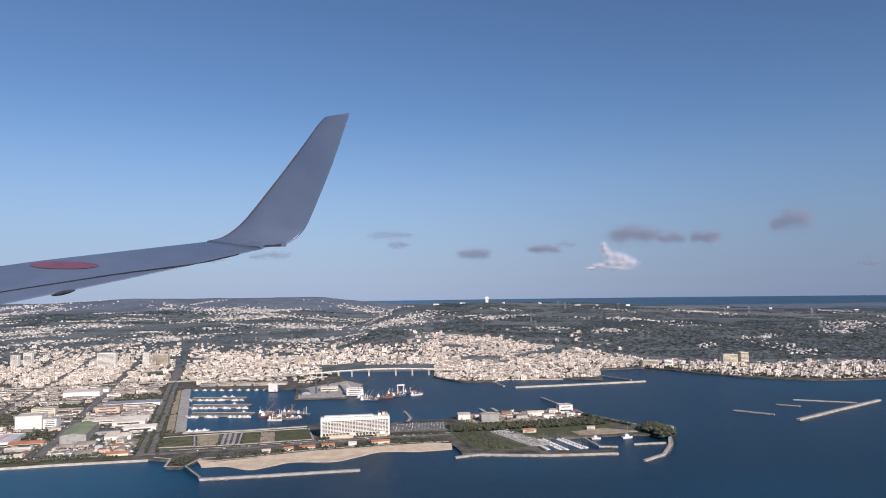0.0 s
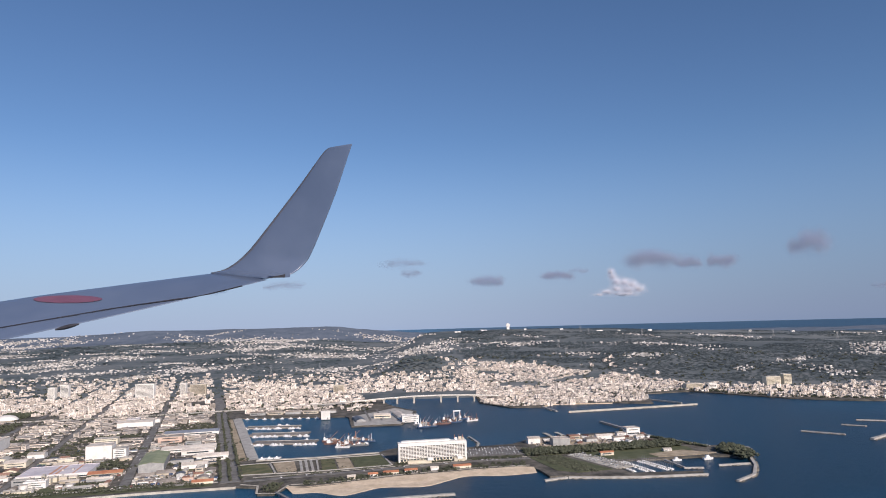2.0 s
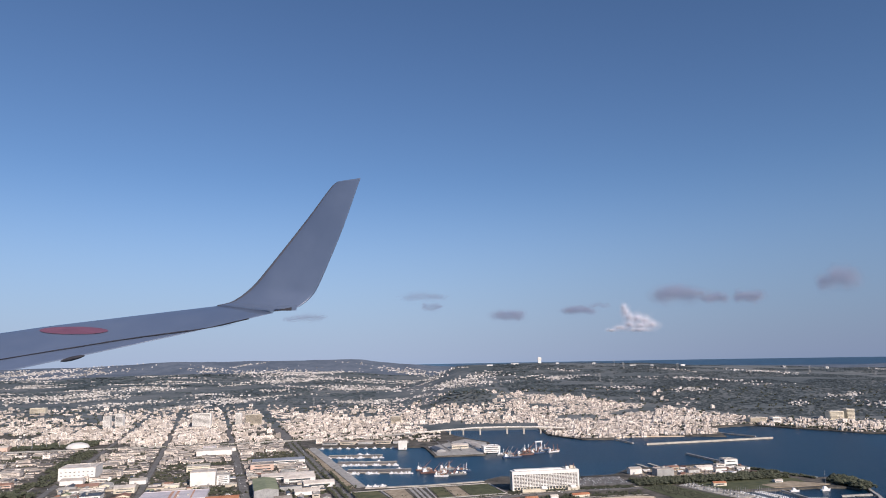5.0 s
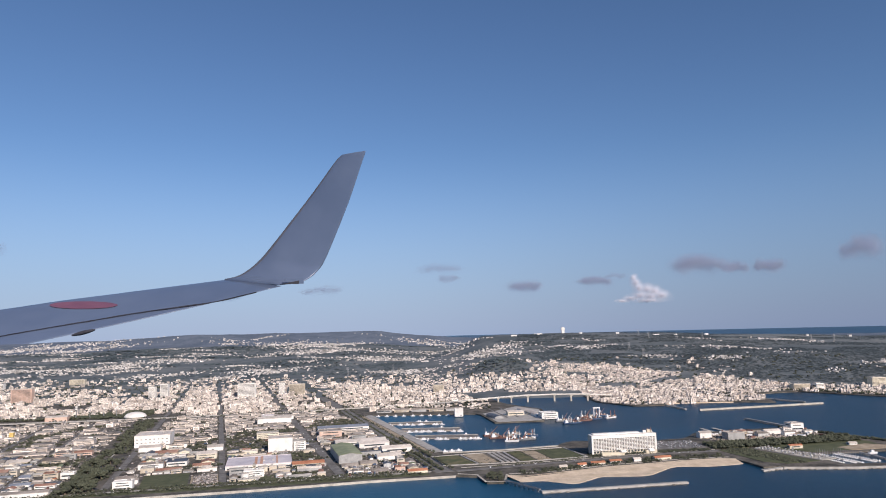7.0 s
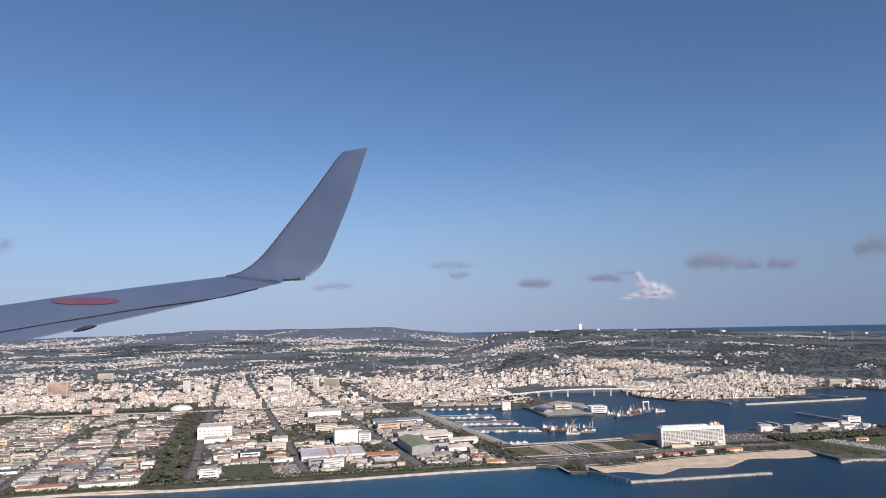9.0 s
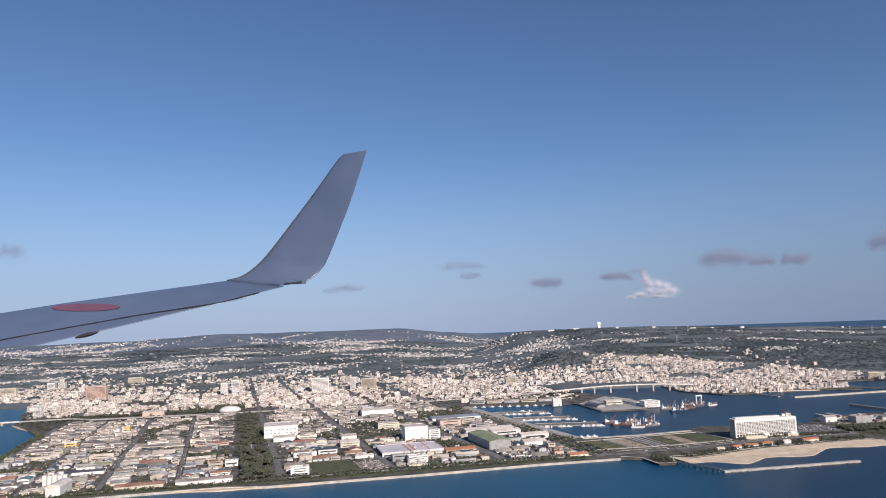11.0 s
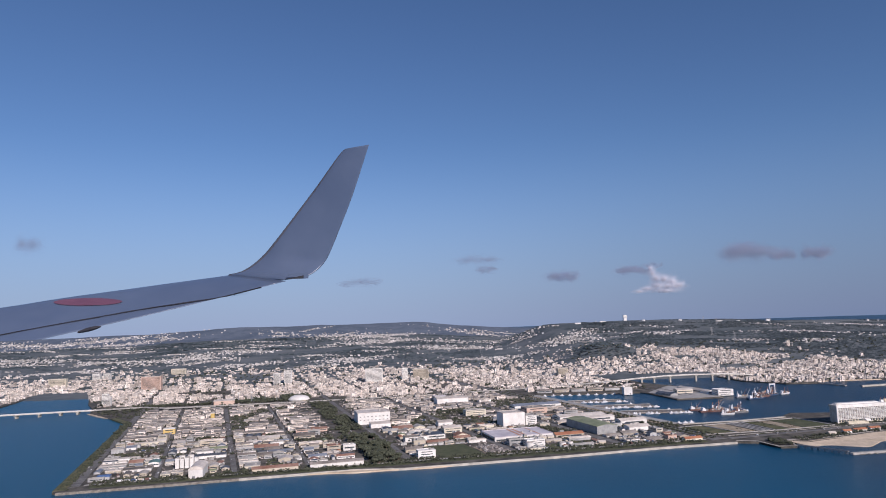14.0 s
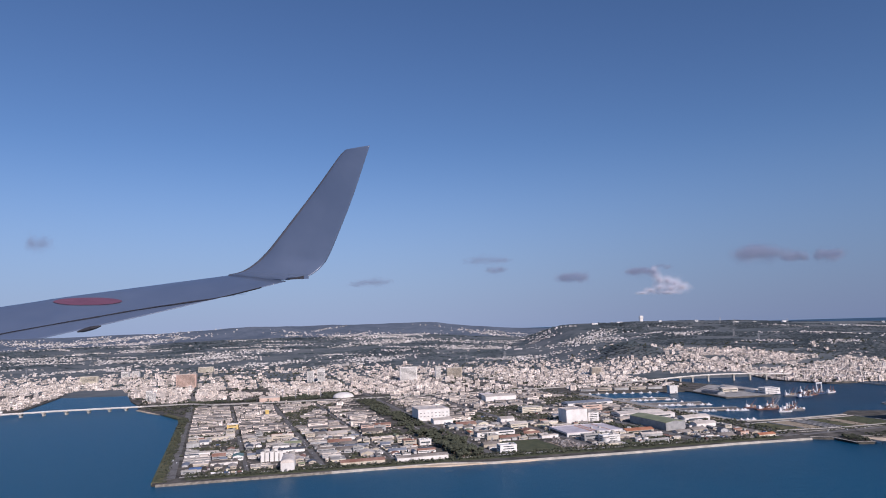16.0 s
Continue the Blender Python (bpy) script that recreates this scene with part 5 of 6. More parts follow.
for x, y, t in ((9.6, 157.6, 1.3), (12.4, 158.2, 1.3)):
    strip("slipway", [(x, y - 5), (x - 1.4, y + 2.0)], 0.8, 0.2, M["quay"], thick=0.5, label="concrete slipway into the basin", category="slipway")

# ---- cars ----
car = thing("car", at(-9.6, 134.6, LAND + 0.04, 1.7), "parked car in the hotel car park", "car", "parked cars")
s = Shape()
s.box(0, 0, 0.05, 0.44, 0.17, 0.07)
s.box(-0.02, 0, 0.12, 0.26, 0.15, 0.06)
body = s.done("body", M["car"], car)
s = Shape()
s.box(-0.02, 0, 0.13, 0.27, 0.152, 0.035)
s.done("glasshouse", M["glass"], body)
for u in (-0.14, 0.14):
    s = Shape()
    for v in (-0.08, 0.08):
        s.box(u, v, 0, 0.1, 0.04, 0.1)
    s.done("axle", M["rubber"], car)
for row in range(9):
    for k in range(17):
        if rng.random() < 0.52 and (row or k):
            copy_thing(car, at(-10.2 + k * 0.62 + rng.uniform(-0.1, 0.1), 134.6 + row * 0.85 + k * 0.06 + rng.uniform(-0.12, 0.12), LAND + 0.04, 1.65 + rng.choice((0, math.pi))))
for row in range(4):
    for k in range(18):
        if rng.random() < 0.75:
            t = k / 18
            copy_thing(car, at(9.4 + 6.0 * t + row * 0.85, 132.2 - 12.0 * t + row * 0.5, LAND + 0.06, 0.35 + rng.uniform(-0.1, 0.1)))

for a0, a1, b0, b1, words in ((-49.8, -42.2, 4.2, 15.5, "open grass plot behind the seawall"), (-34, -22.4, 4.2, 9.2, "rough lawn beside the shopping hall"), (-41.8, -37.4, 4.4, 12.5, "gravelled yard by the shore")):
    patch("lawn", [town(a0, b0), town(a1, b0), town(a1, b1), town(a0, b1)], M["lawn" if "yard" not in words else "earth"], words, 0.03)
for a, b, r, h in ((-33.0, 7.6, 0.7, 0.9), (-27.4, 6.6, 0.6, 0.6), (-25.8, 6.9, 0.5, 0.6), (-91.4, 12.4, 0.5, 1.9), (-90.0, 12.6, 0.5, 1.9)):
    e = thing("storage_tank", at(*town(a, b), LAND), "round pale storage tank on a works yard", "tank", "storage tanks")
    for nm, mt, rr_, z0, z1 in (("shell", "white", 1.0, 0, h), ("lid", "roof_white", 0.9, h, h + 0.08)):
        s = Shape()
        ring = [(r * rr_ * math.cos(2 * math.pi * i / 18), r * rr_ * math.sin(2 * math.pi * i / 18)) for i in range(18)]
        s.add([(x, y, z) for z in (z0, z1) for x, y in ring], [tuple(range(17, -1, -1)), tuple(range(18, 36))] + [(i, (i + 1) % 18, 18 + (i + 1) % 18, 18 + i) for i in range(18)])
        s.done(nm, M[mt], e)

LORRIES = []
for k, mt in enumerate(("hull", "grey", "blue_hull", "beige", "rust_hull")):
    e = thing("lorry", at(*town(-100 + k, 3.9), LAND, GRID), "parked box lorry on a works yard", "lorry", "lorries on the yards")
    s = Shape()
    s.box(-0.12, 0, 0.1, 0.62, 0.24, 0.26)
    s.done("load_box", M[mt], e)
    s = Shape()
    s.box(0.3, 0, 0.08, 0.18, 0.22, 0.2)
    s.done("cab", M["hull"], e)
    s = Shape()
    for u in (-0.3, 0.0, 0.28):
        s.box(u, 0, 0, 0.12, 0.25, 0.12)
    s.done("axle", M["rubber"], e)
    LORRIES.append(e)
n = 0
while n < 130:
    a, b = (rng.uniform(-15.8, -2.2), rng.uniform(4.4, 13.0)) if n < 45 else (rng.uniform(-104, -4), rng.uniform(4.2, 60))
    if not free(a, b, 0.8, 0.5) or blocked(a, b, 0.2):
        continue
    c = copy_thing(rng.choice(LORRIES), at(*town(a, b), LAND, GRID + rng.choice((0, 1.57)) + rng.uniform(-0.1, 0.1)))
    n += 1
for i in range(70):
    ra, rw, far = rng.choice(list(ROAD_A.values()))
    copy_thing(car, at(*town(ra + rng.choice((-0.25, 0.25)) * rw, rng.uniform(4, 80)), LAND + 0.03, GRID + 1.57 + 0.13))

for line in ([(-51.2, 122.6), (-38, 124.3), (-24.6, 127.8)], [(-53.6, 131.4), (-40.5, 135.2), (-27.6, 138.2)], [(-50.9, 122.8), (-53.5, 131.3)], [(-45.0, 124.2), (-48.2, 133.0)], [(-37.4, 125.2), (-39.6, 135.0)], [(-24.4, 128.0), (-27.2, 138.0)]):
    strip("dyke", line, 0.32, LAND + 0.12, M["concrete"], thick=0.14, label="low pale concrete dyke between the fields", category="dyke")
gantry = thing("gantry_crane", at(-11.5, 181.0, 0.3, 0.3), "white portal gantry standing behind the moored barges", "crane")
for u in (-0.8, 0.8):
    s = Shape()
    s.box(u, 0, -0.6, 0.22, 0.5, 3.2, taper=0.7)
    s.done("leg", M["hull"], gantry)
s = Shape()
s.box(0, 0, 2.5, 2.0, 0.4, 0.3)
s.done("beam", M["hull"], gantry)

strip("promenade", [(-40.0, 114.6), (-31.8, 116.0), (-22.2, 120.0), (-14.6, 121.9), (-8.9, 123.6), (0.6, 124.6)], 0.45, LAND + 0.05, M["quay"], label="pale paved promenade behind the beach", category="promenade")
strip("promenade", [(-48.6, 115.6), (-45.4, 114.4), (-44.2, 109.2), (-41.2, 109.0), (-40.4, 114.4)], 0.4, LAND + 0.06, M["quay"], label="pale paved edge of the jetty head", category="promenade")
strip("path", [(-48, 120.6), (-36, 123.3), (-24, 126.6), (-10, 130.6), (1, 132.2)], 0.3, LAND + 0.05, M["quay"], label="pale footpath along the coast road", category="path")
for i in range(16):
    t = rng.random()
    copy_thing(car, at(-46 + 46 * t, steps(-46 + 46 * t, (-48.8, 118.0), (-36.4, 121.5), (-23, 125.4), (-9.2, 129.4), (1.5, 131)) + rng.choice((-0.3, 0.3)), LAND + 0.03, 0.28))

# ---- trees ----
def crown_into(s, x, y, z, r, h, n, rr):
    for i in range(n):
        p, q = rr.uniform(0, 6.283), rr.random() ** 0.5
        cx, cy = x + math.cos(p) * r * q * 0.8, y + math.sin(p) * r * q * 0.8
        cz = z + h * (0.25 + 0.6 * rr.random() * (1 - 0.5 * q))
        k = r * rr.uniform(0.28, 0.5)
        pts = [(cx + rr.uniform(-1, 1) * k * 0.3 + dx * k, cy + rr.uniform(-1, 1) * k * 0.3 + dy * k, cz + dz * k * 0.8) for dx, dy, dz in ((1, 0, 0), (0, 1, 0), (-1, 0, 0), (0, -1, 0), (0, 0, 1), (0, 0, -0.8))]
        s.add(pts, [(0, 1, 4), (1, 2, 4), (2, 3, 4), (3, 0, 4), (1, 0, 5), (2, 1, 5), (3, 2, 5), (0, 3, 5)])


TREES = []
for k in range(5):
    rr = random.Random(40 + k)
    e = thing("tree", at(-60 - k, 100, -5), "leafy dark green roadside tree", "tree", "trees of the coast")
    s = Shape()
    for i in range(3):
        s.box(rr.uniform(-0.03, 0.03) * i, 0, i * 0.17, 0.1 - 0.025 * i, 0.1 - 0.025 * i, 0.19, taper=0.8)
    for i in range(3):
        p = i * 2.1 + rr.random()
        s.add([(0, 0, 0.3), (0.04, 0, 0.3), (0.02, 0.03, 0.3), (math.cos(p) * 0.25, math.sin(p) * 0.25, 0.62)], [(0, 1, 3), (1, 2, 3), (2, 0, 3)])
    s.done("trunk", M["bark"], e)
    s = Shape()
    crown_into(s, 0, 0, 0.3, 0.55, 0.8, 26, rr)
    s.done("crown", M["leaf"], e)
    TREES.append(e)

first = list(TREES)


def plant(x, y, z, k):
    m = at(x, y, z, rng.uniform(0, 6.28))
    if first:
        e = first.pop()
        e.matrix_world = m @ Matrix.Scale(k, 4)
        return
    e = rng.choice(TREES)
    c = copy_thing(e, m)
    c.scale = (k, k, k * rng.uniform(0.85, 1.2))


wood = Shape()
wrng = random.Random(77)


def clump(x, y, z, r, h=None, n=5):
    crown_into(wood, x, y, z - 0.1, r, h or r * 1.4, n, wrng)


planted, KNOLL = 0, []
for i in range(640):                               # the wooded park strip
    b = wrng.uniform(2.4, 99)
    a = wrng.uniform(-61.7, -56.5) + b * PARK_SKEW
    if noise.noise((a * 0.5, b * 0.22, 4.4)) > 0.28:
        continue
    x, y = town(a, b)
    if planted < 130 and b < 30 and wrng.random() < 0.75:
        plant(x, y, LAND, wrng.uniform(0.8, 1.5))
        planted += 1
    else:
        clump(x, y, LAND, wrng.uniform(0.3, 0.8), n=6)
strip("path", [town(-59.2, 3), town(-59.2 + 98 * PARK_SKEW, 98)], 0.3, LAND + 0.05, M["concrete"], label="pale footpath through the wooded park strip", category="path")
for b in np.arange(4, 100, 1.1):                   # avenue trees
    for a in (-1.6, 1.75, 0.0):
        x, y = town(a + wrng.uniform(-0.15, 0.15), b + wrng.uniform(-0.5, 0.5))
        if b < 40 and planted < 240:
            plant(x, y, LAND, wrng.uniform(0.5, 0.75))
            planted += 1
        elif wrng.random() < 0.9:
            clump(x, y, LAND, wrng.uniform(0.28, 0.44), n=4)
for i in range(60):                                # jetty head and beach road
    x, y = wrng.uniform(-44, -41.4), wrng.uniform(109.6, 115)
    plant(x, y, LAND, wrng.uniform(0.3, 0.55))
for i in range(330):
    t = wrng.random()
    x = -38 + 38 * t
    y = steps(x, (-38, 113.6), (-31.8, 115.8), (-22.2, 119.8), (-8.9, 123.2), (1, 124.6)) + wrng.uniform(0, 3.2)
    clump(x, y, LAND, wrng.uniform(0.25, 0.5), n=4)
for i in range(300):                               # hotel grounds, reeds and green belt
    x = wrng.uniform(-24, 0)
    clump(x, 129.4 + (x + 24) * 0.12 + wrng.uniform(-1.0, 1.2), LAND, wrng.uniform(0.2, 0.45), n=4)
for i in range(420):                               # weeds and bushes on the fields and along the coast road
    x = wrng.uniform(-47, -22)
    y = steps(x, (-47, 119.6), (-23, 126.6)) + (wrng.uniform(0, 1.4) if i % 2 else wrng.uniform(0, 12))
    if noise.noise((x * 0.3, y * 0.3, 2.0)) > -0.05:
        clump(x, y, LAND, wrng.uniform(0.15, 0.36), h=0.32, n=3)
for i in range(420):
    t, q = wrng.random(), wrng.random()
    clump(1.6 + 5.5 * t + 6.6 * q * (1 - t * 0.4), 132 - 13 * q + wrng.uniform(-0.5, 0.5), LAND - 0.1, wrng.uniform(0.4, 0.8), h=0.5, n=5)
for i in range(760):
    t = wrng.random()
    clump(1 + 31 * t, 135.4 + 5.6 * t + wrng.uniform(-3.0, 2.2), LAND, wrng.uniform(0.5, 0.9), n=5)
for i in range(240):
    clump(wrng.gauss(40.2, 0.8), wrng.gauss(130.4, 2.2), LAND, wrng.uniform(0.7, 1.2), n=5)
for i in range(160):
    t = wrng.random()
    clump(25 + 12 * t, 157 - 20 * t + wrng.uniform(-0.8, 0.4), LAND, wrng.uniform(0.3, 0.6), n=4)
for i in range(420):                               # western embankment
    t = wrng.random()
    clump(-155.8 - 24.5 * t + wrng.uniform(-0.8, 1.0), 94.6 + 73 * t, LAND, wrng.uniform(0.2, 0.3 + 0.4 * t), n=4)
for i in range(260):                               # woods behind the arena, and round the field
    x, y = town(wrng.uniform(-65.5, -57), wrng.uniform(112.5, 126))
    clump(x, y, LAND, wrng.uniform(0.5, 0.9), n=5)
for i in range(260):
    t = wrng.random()
    clump(-150 - 42 * t, 207 - 4 * t + wrng.uniform(-1.0, 1.2), LAND, wrng.uniform(0.4, 0.8), n=4)
for i in range(170):                               # a hedge on the near side of the highway
    a, b = wrng.uniform(-92, 4), wrng.uniform(101.6, 103.0)
    x, y = town(a, b)
    clump(x, y, LAND, wrng.uniform(0.3, 0.55), n=3)
for i in range(1600):                              # shore hedge
    t = wrng.random()
    a = -104 + 100 * t
    x, y = town(a, wrng.uniform(1.6, 3.2) if wrng.random() < 0.6 else wrng.uniform(3.9, 5.2))
    clump(x, y, LAND, wrng.uniform(0.22, 0.46), n=3)
for x, y, w, d in GREEN:
    prism("verge", [(x - w / 2, y - d / 2), (x + w / 2, y - d / 2 + w * 0.2), (x + w / 2 - d * 0.3, y + d / 2 + w * 0.2), (x - w / 2 - d * 0.3, y + d / 2)], 0.2, LAND + 0.02, M["grass"], label="weedy green plot between workshops", category="verge")
    for i in range(int(2 + w * d * 0.9)):
        clump(x + wrng.uniform(-0.5, 0.5) * w, y + wrng.uniform(-0.5, 0.5) * d, LAND, wrng.uniform(0.25, 0.55), n=4)
for a0, a1, b0, b1 in ((-70.6, -61.4, 29, 33), (-24, -18.4, 22, 29), (-33, -19, 60, 64), (-52, -46, 62, 66)):   # green plots among the works
    for i in range(int((a1 - a0) * (b1 - b0) * 2.2)):
        x, y = town(wrng.uniform(a0, a1), wrng.uniform(b0, b1))
        clump(x, y, LAND, wrng.uniform(0.3, 0.6), n=4)
for i in range(420):                               # shore trees east of the harbour
    x = wrng.uniform(53, 190)
    clump(x, steps(x, (53, 236), (69, 239), (90, 212.6), (102, 205), (112, 201.5), (128, 203), (200, 194)) + wrng.uniform(0.4, 5), LAND, wrng.uniform(0.4, 0.8), n=4)
for i in range(2600):                              # garden trees in the town
    x, y = wrng.uniform(-258, 200), wrng.uniform(200, 345)
    a, b = to_town(x, y)
    if in_water(x, y) or (x < 0 and b < 106 and x > -206):
        continue
    if noise.noise((x * 0.035, y * 0.05, 9.0)) > 0.1 or wrng.random() < 0.26:
        clump(x, y, ground(x, y), wrng.uniform(0.5, 1.0), n=4)
for i in range(420):                               # banks beside the lagoon bridge and behind the basin
    if i < 240:
        x, y = wrng.uniform(-202, -184), wrng.uniform(176, 206)
        if in_water(x, y) or x < -203 + (y - 192) * 0.4 - 2 or y < 178 - (x + 189) * 0.9:
            continue
    else:
        x, y = wrng.uniform(-72, -38), wrng.uniform(206, 236)
    clump(x, y, LAND, wrng.uniform(0.35, 0.75), n=4)
for i in range(420):                               # the wooded knoll
    x, y = wrng.gauss(-27, 8), wrng.gauss(316, 10)
    KNOLL.append((x, y, wrng.uniform(0.7, 1.3)))
for i in range(900):                               # trees along the highway and between halls
    a, b = wrng.uniform(-106, 4), wrng.choice((107.2, 64.8, 42.9, 42.9, 21.8, 21.8, 84.8)) + wrng.uniform(-0.5, 0.5)
    if free(a, b, 0.3, 0.3):
        x, y = town(a, b)
        clump(x, y, LAND, wrng.uniform(0.3, 0.6), n=3)
tagged(wood.done("coast_greenery", M["leaf"]), "bushes and small trees among the coastal town", "trees", kind="stuff")

def far_tree(s, x, y, r, rr):
    z = terrain(x, y)
    k = [(x + math.cos(p) * r * rr.uniform(0.7, 1.2), y + math.sin(p) * r * rr.uniform(0.7, 1.2), z + rr.uniform(-0.1, 0.25) * r) for p in (0.3, 1.6, 2.9, 4.1, 5.4)]
    k += [(x + rr.uniform(-0.3, 0.3) * r, y, z + r * rr.uniform(0.2, 0.45))]
    s.add(k, [(0, 1, 5), (1, 2, 5), (2, 3, 5), (3, 4, 5), (4, 0, 5)])


far_wood, slope_wood = Shape(), Shape()
frng = random.Random(99)
for i in range(26000):
    x, y = frng.uniform(-720, 20), 262 + 356 * frng.random() ** 1.2
    if (x > -10 and y > 560) or in_water(x, y):
        continue
    g = noise.noise((x * 0.011, y * 0.028, 4.0)) + 0.6 * noise.noise((x * 0.04, y * 0.07, 5.0))
    if y < 330:
        g -= 0.3
    if g > 0.0:
        far_tree(far_wood, x, y, frng.uniform(0.6, 1.4) * (0.8 + (y - 260) / 420), frng)
for i in range(66000):
    x, y = frng.uniform(-5, 480), 250 + 270 * frng.random() ** 1.1
    if in_water(x, y) or y < steps(x, (-5, 338), (20, 324), (50, 292), (75, 268), (100, 254), (300, 238), (480, 235)):
        continue
    g = noise.noise((x * 0.014, y * 0.05, 14.0)) + 0.5 * noise.noise((x * 0.05, y * 0.09, 15.0)) + steps(y, (250, 0.4), (380, 0.25), (450, 0.05), (520, -0.05))
    if g > 0.0:
        far_tree(slope_wood, x, y, frng.uniform(0.45, 0.95), frng)
for x, y, r in KNOLL:
    far_tree(far_wood, x, y, r * 0.8, frng)
tagged(far_wood.done("hill_woods", M["leaf2"], smooth=True), "patches of haze-toned grey-green woods over the hills", "woods", kind="stuff")
tagged(slope_wood.done("slope_woods", M["leaf3"], smooth=True), "dark green haze-toned woods on the seaward slope", "woods", kind="stuff")

# ---- landmarks on the ridge ----
e = thing("radar_dome", at(32.2, 503, terrain(32.2, 503) - 0.4), "white water tower standing on the ridge", "tower")
s = Shape()
s.box(0, 0, 0, 2.0, 2.0, 2.6)
s.done("shaft", M["white"], e)
s = Shape()
s.box(0, 0, 2.6, 2.6, 2.6, 1.6)
s.box(0, 0, 4.2, 1.8, 1.8, 0.4)
s.done("tank", M["white"], e)
for x in (-5, 14, 44, 70, 96, 110, 133, 205, 238, 300):
    y = frng.uniform(488, 503)
    works("ridge_building", 0, 0, frng.uniform(1.4, 4.2), 2, frng.uniform(0.4, 1.1), "white", "white", "flat", 0, xy=(x, y), z=terrain(x, y), category="building", group="white buildings along the ridge")
for k in range(26):
    x, y = frng.uniform(-420, 260), frng.uniform(330, 480)
    e = thing("pylon", at(x, y, terrain(x, y) - 0.2), "grey lattice power pylon on the hills", "pylon", "power pylons")
    s = Shape()
    for u, v in ((-0.45, -0.45), (0.45, -0.45), (0.45, 0.45), (-0.45, 0.45)):
        s.add([(u, v, 0), (u + 0.12, v, 0), (u, v + 0.12, 0), (u * 0.15, v * 0.15, 4.6)], [(0, 1, 3), (1, 2, 3), (2, 0, 3)])
    s.done("mast", M["steel"], e)
    for h in (3.2, 3.8, 4.3):
        s = Shape()
        s.box(0, 0, h, 1.5, 0.12, 0.12)
        s.done("cross_arm", M["steel"], e)

# ---- clouds: loose flakes of vapour, dense in the middle and thin at the rim ----
def cloud(x, y, z, w, h, n, seed, label, cores=(), pale=False):
    r, s = random.Random(seed), Shape()
    if not cores:
        cores = []
        for i in range(9):
            t = (i + 0.5) / 9 - 0.5
            cores.append((t * w * 0.8, r.uniform(-0.15, 0.15) * w, r.uniform(-0.15, 0.4) * h * (1 - abs(t)), r.uniform(0.10, 0.17) * w, r.uniform(0.22, 0.42) * h))
    weights = [c[3] * c[4] for c in cores]
    for i in range(n * 90 if pale else n * (8 if n > 1000 else 5)):
        cx, cy, cz, rw, rh = r.choices(cores, weights)[0]
        px, py, pz = r.gauss(cx, rw * 0.68), r.gauss(cy, rw * 0.6), r.gauss(cz, rh * 0.62)
        # flakes tip downwards so that the small clouds turn dark like shaded undersides
        face = Vector((r.gauss(0, 0.12), -0.8, -0.5 + r.gauss(0, 0.12)))
        if pale:                                   # rounded heads
            face = Vector((r.gauss(0, 1), r.gauss(0, 1), r.gauss(0, 1))).normalized()
            q = abs(r.gauss(0.55, 0.42))
            px, py, pz = cx + face.x * rw * q, cy + face.y * rw * q, cz + face.z * rh * q
            face = face * 0.35 + Vector((0.1, -0.8, 0.15))
        u = face.cross(Vector((0, 0, 1))).normalized()
        v = face.cross(u).normalized()
        k = r.uniform(0.6, 1.1) * y / 3300
        p, mid = r.uniform(0, 6.28), Vector((px, py, pz))
        s.add([mid + k * (math.cos(p + o) * u + math.sin(p + o) * v) for o in (0, 2.1, 4.2)], [(0, 1, 2)])
    ob = s.done("cloud", M["cloud" if pale else "cloud_grey"])
    ob.location = (x, y, z)
    return tagged(ob, label, "cloud", "small clouds over the hills", kind="stuff")


CLOUDS = [
    (282, 550, 78.3, 32, 19, 3600, "pinkish grey puff of cloud"),
    (173, 609, 73.0, 50, 16, 4200, "small flat grey-pink cloud"),
    (207, 613, 72.6, 25, 10, 1296, "small flat grey-pink cloud"),
    (235, 609, 72.0, 27, 11, 1684, "small dark grey cloud"),
    (38, 800, 70.4, 40, 12, 1296, "small grey-pink cloud"),
    (120, 800, 74.3, 41, 11, 1190, "small grey-pink cloud"),
    (-52, 800, 82.7, 27, 9, 420, "faint small grey cloud"),
    (-62, 810, 95.7, 56, 11, 705, "faint thin grey cloud"),
    (-1065, 4445, 386, 140, 75, 570, "faint small grey cloud"),
    (-1519, 4445, 260, 189, 37, 390, "faint thin grey cloud"),
    (-602, 800, 131.9, 31, 20, 931, "faint small grey cloud"),
    (-203, 800, 72.2, 56, 9, 705, "faint thin grey cloud"),
    (145, 800, 80.5, 27, 7, 210, "faint thin grey cloud"),
    (503, 800, 53.5, 33, 7, 337, "faint thin grey cloud"),
]
for i, (x, y, z, w, h, n, words) in enumerate(CLOUDS):
    cloud(x, y, z, w, h, n, 300 + i, words)
CORES = [(-22, 0, 40, 9, 10), (-19, 0, 29, 12, 11), (-10, 0, 17, 15, 12), (8, 0, 15, 16, 12), (26, 0, 9, 17, 12), (42, 0, -1, 18, 10), (16, 0, -3, 22, 11), (-10, 0, 0, 18, 11), (-32, 0, -7, 18, 7), (10, 0, -13, 36, 6), (-52, 0, -13, 16, 4)]
cloud(402, 1600, 91, 112, 62, 330, 500, "tall white cumulus cloud far behind the ridge", CORES, True)


# ---- the aircraft wing that stands before the sky ----
WING_AT, WING_SIZE = pose(-105.6, 4265.4, 505.4, 6.43, 1.285, 0.72), 356.0
wing = thing("aircraft_wing", WING_AT, "white aircraft wing toned blue-grey for shade, with a tall upswept winglet", "aircraft wing")


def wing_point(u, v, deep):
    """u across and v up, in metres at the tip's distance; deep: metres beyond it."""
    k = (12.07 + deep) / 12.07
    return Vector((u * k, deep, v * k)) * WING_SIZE


